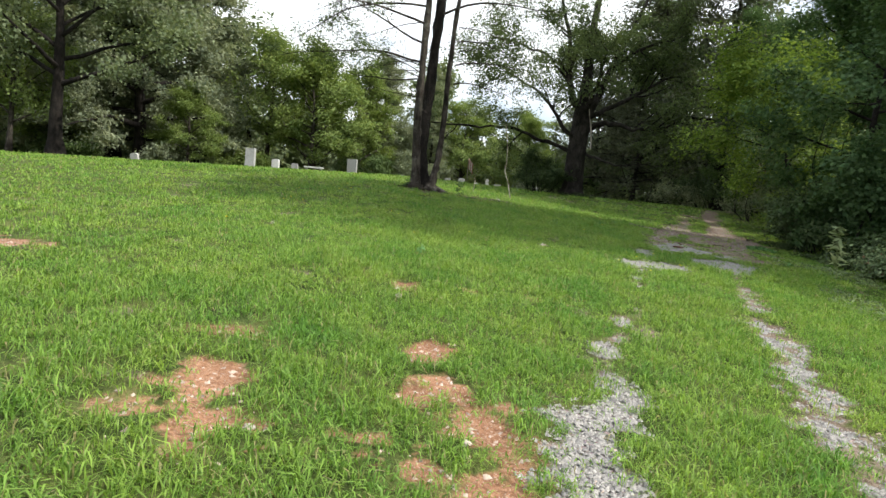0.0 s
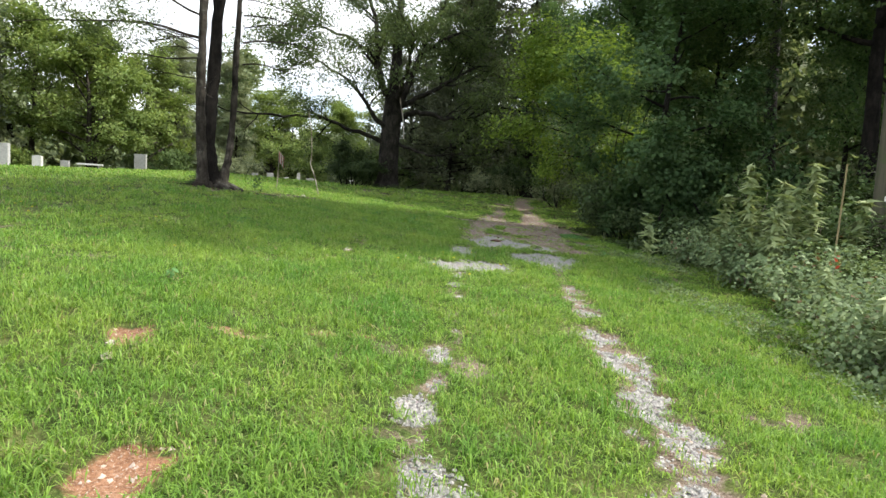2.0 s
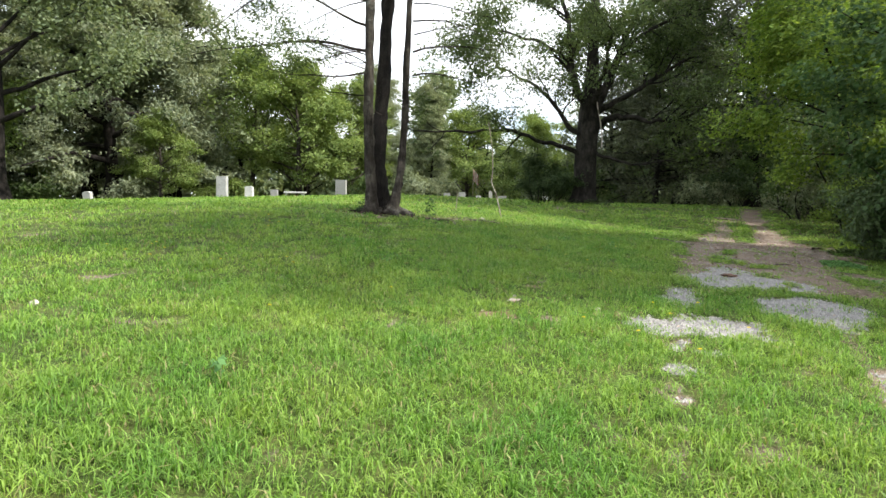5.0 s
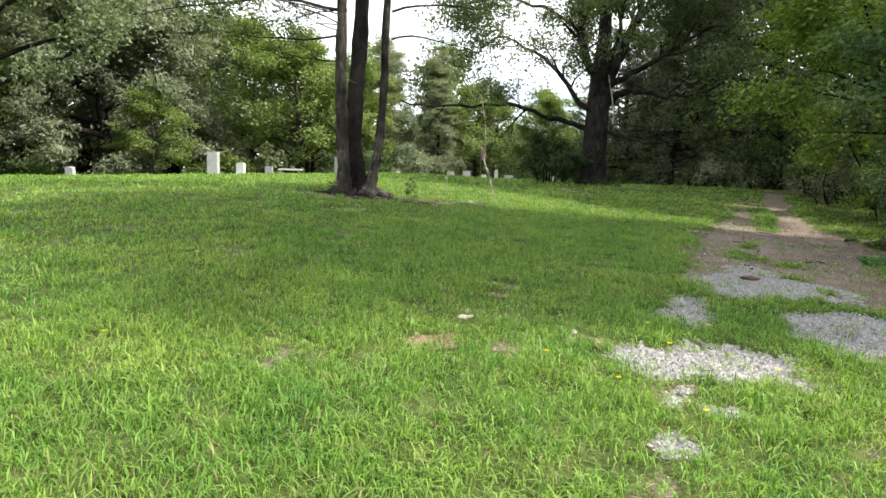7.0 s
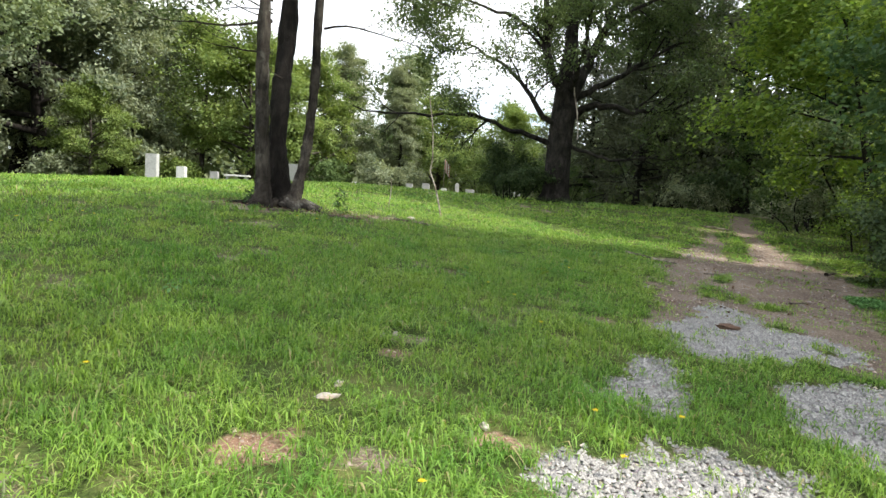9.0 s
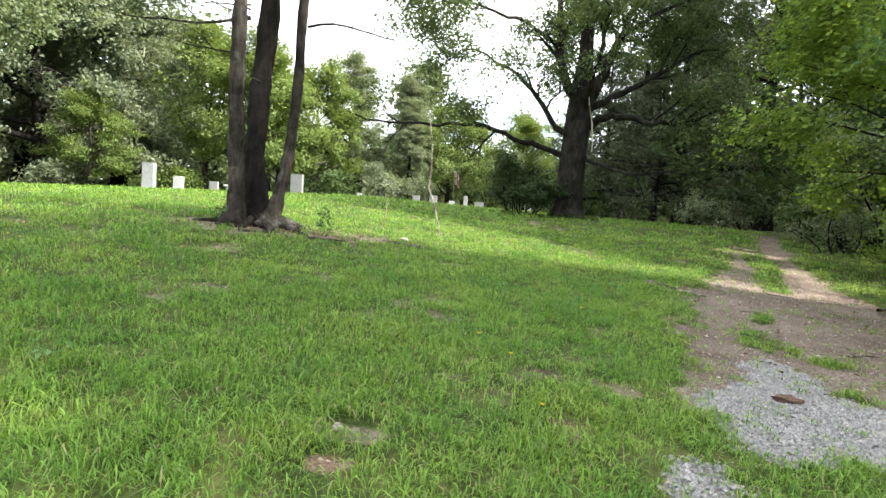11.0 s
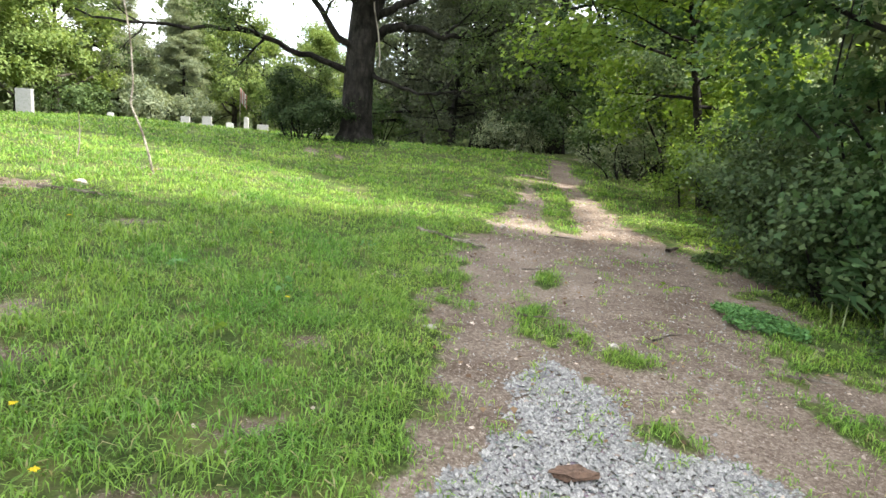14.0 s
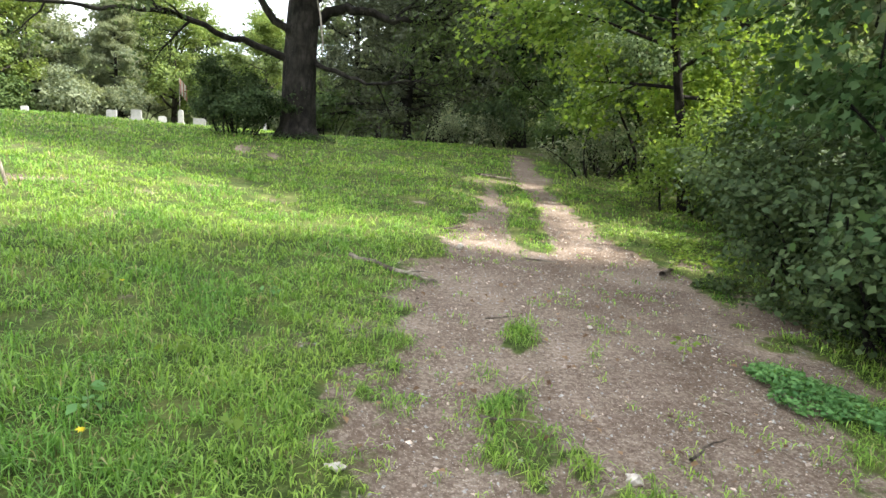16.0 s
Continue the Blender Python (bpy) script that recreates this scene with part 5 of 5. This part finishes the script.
pebbles("gravel", "pale grey crushed stone in the ruts", M_GRAVEL, 34000, 0.014, 0.055, lambda b, g, r: np.clip(g * 1.3 - 0.25, 0, 1), 71, (0.0, 9.5, 2.4, 19.6))
pebbles("clay_stones", "small clay-stained stones on bare earth", M_PINK, 5000, 0.012, 0.055, lambda b, g, r: np.clip(b - 0.2, 0, 1) * (0.12 + 0.88 * r), 72, (-6.5, 12.5, 2.4, 30.0))
pebbles("road_stones", "scattered grey stones on the dirt track", M_GRAVEL, 6000, 0.008, 0.036, lambda b, g, r: np.clip(b - 0.35, 0, 1) * 0.6, 73, (5.0, 13.5, 18.5, 34.0))


def litter(name, label, mat, count, size, region, seed, mask, category="leaf litter"):
    rng = np.random.default_rng(seed)
    x0, x1, y0, y1 = region
    x, y = rng.uniform(x0, x1, count * 6), rng.uniform(y0, y1, count * 6)
    keep = rng.uniform(size=count * 6) < mask(x, y)
    x, y = x[keep][:count], y[keep][:count]
    P = np.stack([x, y, bump_height(x, y) + 0.012], 1)
    V, F = leaves(P, size, rng, 2.2, 0.7)
    tagged(put(name, np_mesh(name, V, F), mat), label, category, kind="stuff")


def on_road(x, y):
    d, u = along(x, y, ROAD)
    return np.clip(1.6 - d / 1.6, 0, 1)


litter("leaf_litter", "brown fallen leaves strewn on the track", M_DRY, 420, 0.06, (6, 14, 18, 36), 81, on_road)
litter("bark_litter", "leaf and bark litter round the tree foot", M_DRY, 520, 0.06, (-4.2, 2.6, 22.4, 26.4), 82, lambda x, y: np.clip(1.2 - np.hypot((x + 0.7) / 2.4, (y - 24.2) / 1.3), 0, 1))


def ground_cover(x, y, wide_, deep, label, mat, count, size, seed, tall=0.12):
    """A low patch of broad-leaved cover."""
    rng = np.random.default_rng(seed)
    r, a = np.sqrt(rng.uniform(size=count)), rng.uniform(0, 2 * np.pi, count)
    px, py = x + r * np.cos(a) * wide_ / 2, y + r * np.sin(a) * deep / 2
    keep = vnoise(px, py, 0.3, seed) > 0.30 + 0.42 * r ** 2
    px, py, r = px[keep], py[keep], r[keep]
    P = np.stack([px, py, bump_height(px, py) + rng.uniform(0.02, tall, len(px)) * (1.1 - r * 0.7)], 1)
    V, F = leaves(P, size, rng, 1.4, 0.6)
    tagged(put("ground_cover", np_mesh("ground_cover", V, F), mat), label, "plants", kind="stuff")


ground_cover(10.25, 20.5, 0.9, 1.5, "low vivid green ground cover beside the road", M_CLOVER, 3000, 0.05, 91, 0.13)
ground_cover(12.2, 22.9, 1.2, 3.0, "dark trailing leaves at the foot of the thicket", M_SHRUB, 2600, 0.07, 90, 0.24)
ground_cover(11.4, 18.9, 1.8, 3.0, "dark trailing leaves at the foot of the thicket", M_SHRUB, 2600, 0.07, 92, 0.22)
ground_cover(13.0, 25.6, 1.8, 3.0, "sunlit weeds along the road edge", M_SUNLIT_LIME, 1800, 0.07, 93, 0.2)
ground_cover(9.4, 15.6, 2.0, 4.0, "pale trailing leaves at the edge of the brambles", M_BRAMBLE, 3600, 0.05, 94, 0.18)
ground_cover(8.0, 11.0, 1.6, 5.0, "pale trailing leaves at the edge of the brambles", M_BRAMBLE, 4200, 0.05, 95, 0.18)
ground_cover(7.4, 7.2, 1.4, 4.0, "pale trailing leaves at the edge of the brambles", M_BRAMBLE, 3400, 0.05, 96, 0.18)
ground_cover(7.95, 41.1, 3.2, 1.8, "weeds and ivy round the foot of the oak", M_SHRUB, 1500, 0.1, 97, 0.35)
ground_cover(-1.6, 24.0, 0.5, 0.4, "small green shoots at the tree foot", M_MAPLE_LEAF, 160, 0.09, 98, 0.45)
ground_cover(0.4, 24.4, 0.5, 0.4, "small green shoots at the tree foot", M_MAPLE_LEAF, 140, 0.10, 99, 0.7)


def broadleaf_weed(x, y, wide_, seed):
    """A low rosette of broad leaves in the grass."""
    rng = np.random.default_rng(seed)
    base = thing("broadleaf_weed", x, y, float(bump_height(x, y)), "low green broad-leaved weed in the grass", "plant", "broad-leaved weeds in the grass")
    n = 14
    a = rng.uniform(0, 2 * np.pi, n)
    r = rng.uniform(0.2, 1.0, n) * wide_ / 2
    ax = np.stack([np.cos(a), np.sin(a), np.full(n, 0.35)], 1)
    P = np.stack([np.cos(a) * r, np.sin(a) * r, 0.09 + 0.10 * rng.uniform(size=n)], 1)
    w = Shape()
    w.tube(np.array([(0, 0, -0.01), (0.01, 0, 0.08), (0.0, 0.01, 0.17)]), np.array([0.006, 0.005, 0.003]), 5)
    put("stalk", w.mesh("stalk"), M_WEED, base)
    V, F = leaves(P, 0.075, rng, 1.2, 0.6, axis=ax * 2)
    mat = M_CLOVER if seed % 2 else M_SUNLIT_LIME
    for f in F:
        put("leaf", np_mesh("leaf", V[f], np.array([[0, 1, 2, 3]])), mat, base)


wrng = np.random.default_rng(78)
for k, (x, y) in enumerate([(4.4, 19.4), (4.9, 20.6), (5.3, 21.4), (3.9, 21.0), (5.7, 20.2), (3.2, 18.6), (1.0, 12.6), (-0.4, 10.4), (2.6, 17.8), (0.2, 16.2), (4.6, 23.0), (6.0, 22.8), (-2.2, 13.6), (9.0, 17.2), (9.6, 21.4), (8.4, 15.4)]):
    broadleaf_weed(x, y, wrng.uniform(0.18, 0.34), 640 + k)


def dandelion(x, y, seed):
    rng = np.random.default_rng(seed)
    h = rng.uniform(0.10, 0.2)
    base = thing("yellow_flower", x, y, float(bump_height(x, y)) - 0.01, "small yellow flower in the grass", "flower", "yellow flowers in the grass")
    w = Shape()
    w.tube(np.array([(0, 0, 0), (0.005, 0, h * 0.5), (0.012, 0.004, h)]), np.array([0.003, 0.0025, 0.002]), 5)
    put("stem", w.mesh("stem"), M_WEED, base)
    n = 14
    a = np.arange(n) * 2 * np.pi / n
    ax = np.stack([np.cos(a), np.sin(a), np.full(n, 0.25)], 1)
    V, F = leaves(np.array([[0.012, 0.004, h]]) + ax * 0.013, 0.028, rng, 1.5, 0.4, axis=ax * 4, vary=0.1)
    put("petals", np_mesh("petals", V, F), M_YELLOW, base)


frng = np.random.default_rng(77)
for k in range(34):
    dandelion(frng.uniform(-5, 6.2), frng.uniform(11, 23), 600 + k)


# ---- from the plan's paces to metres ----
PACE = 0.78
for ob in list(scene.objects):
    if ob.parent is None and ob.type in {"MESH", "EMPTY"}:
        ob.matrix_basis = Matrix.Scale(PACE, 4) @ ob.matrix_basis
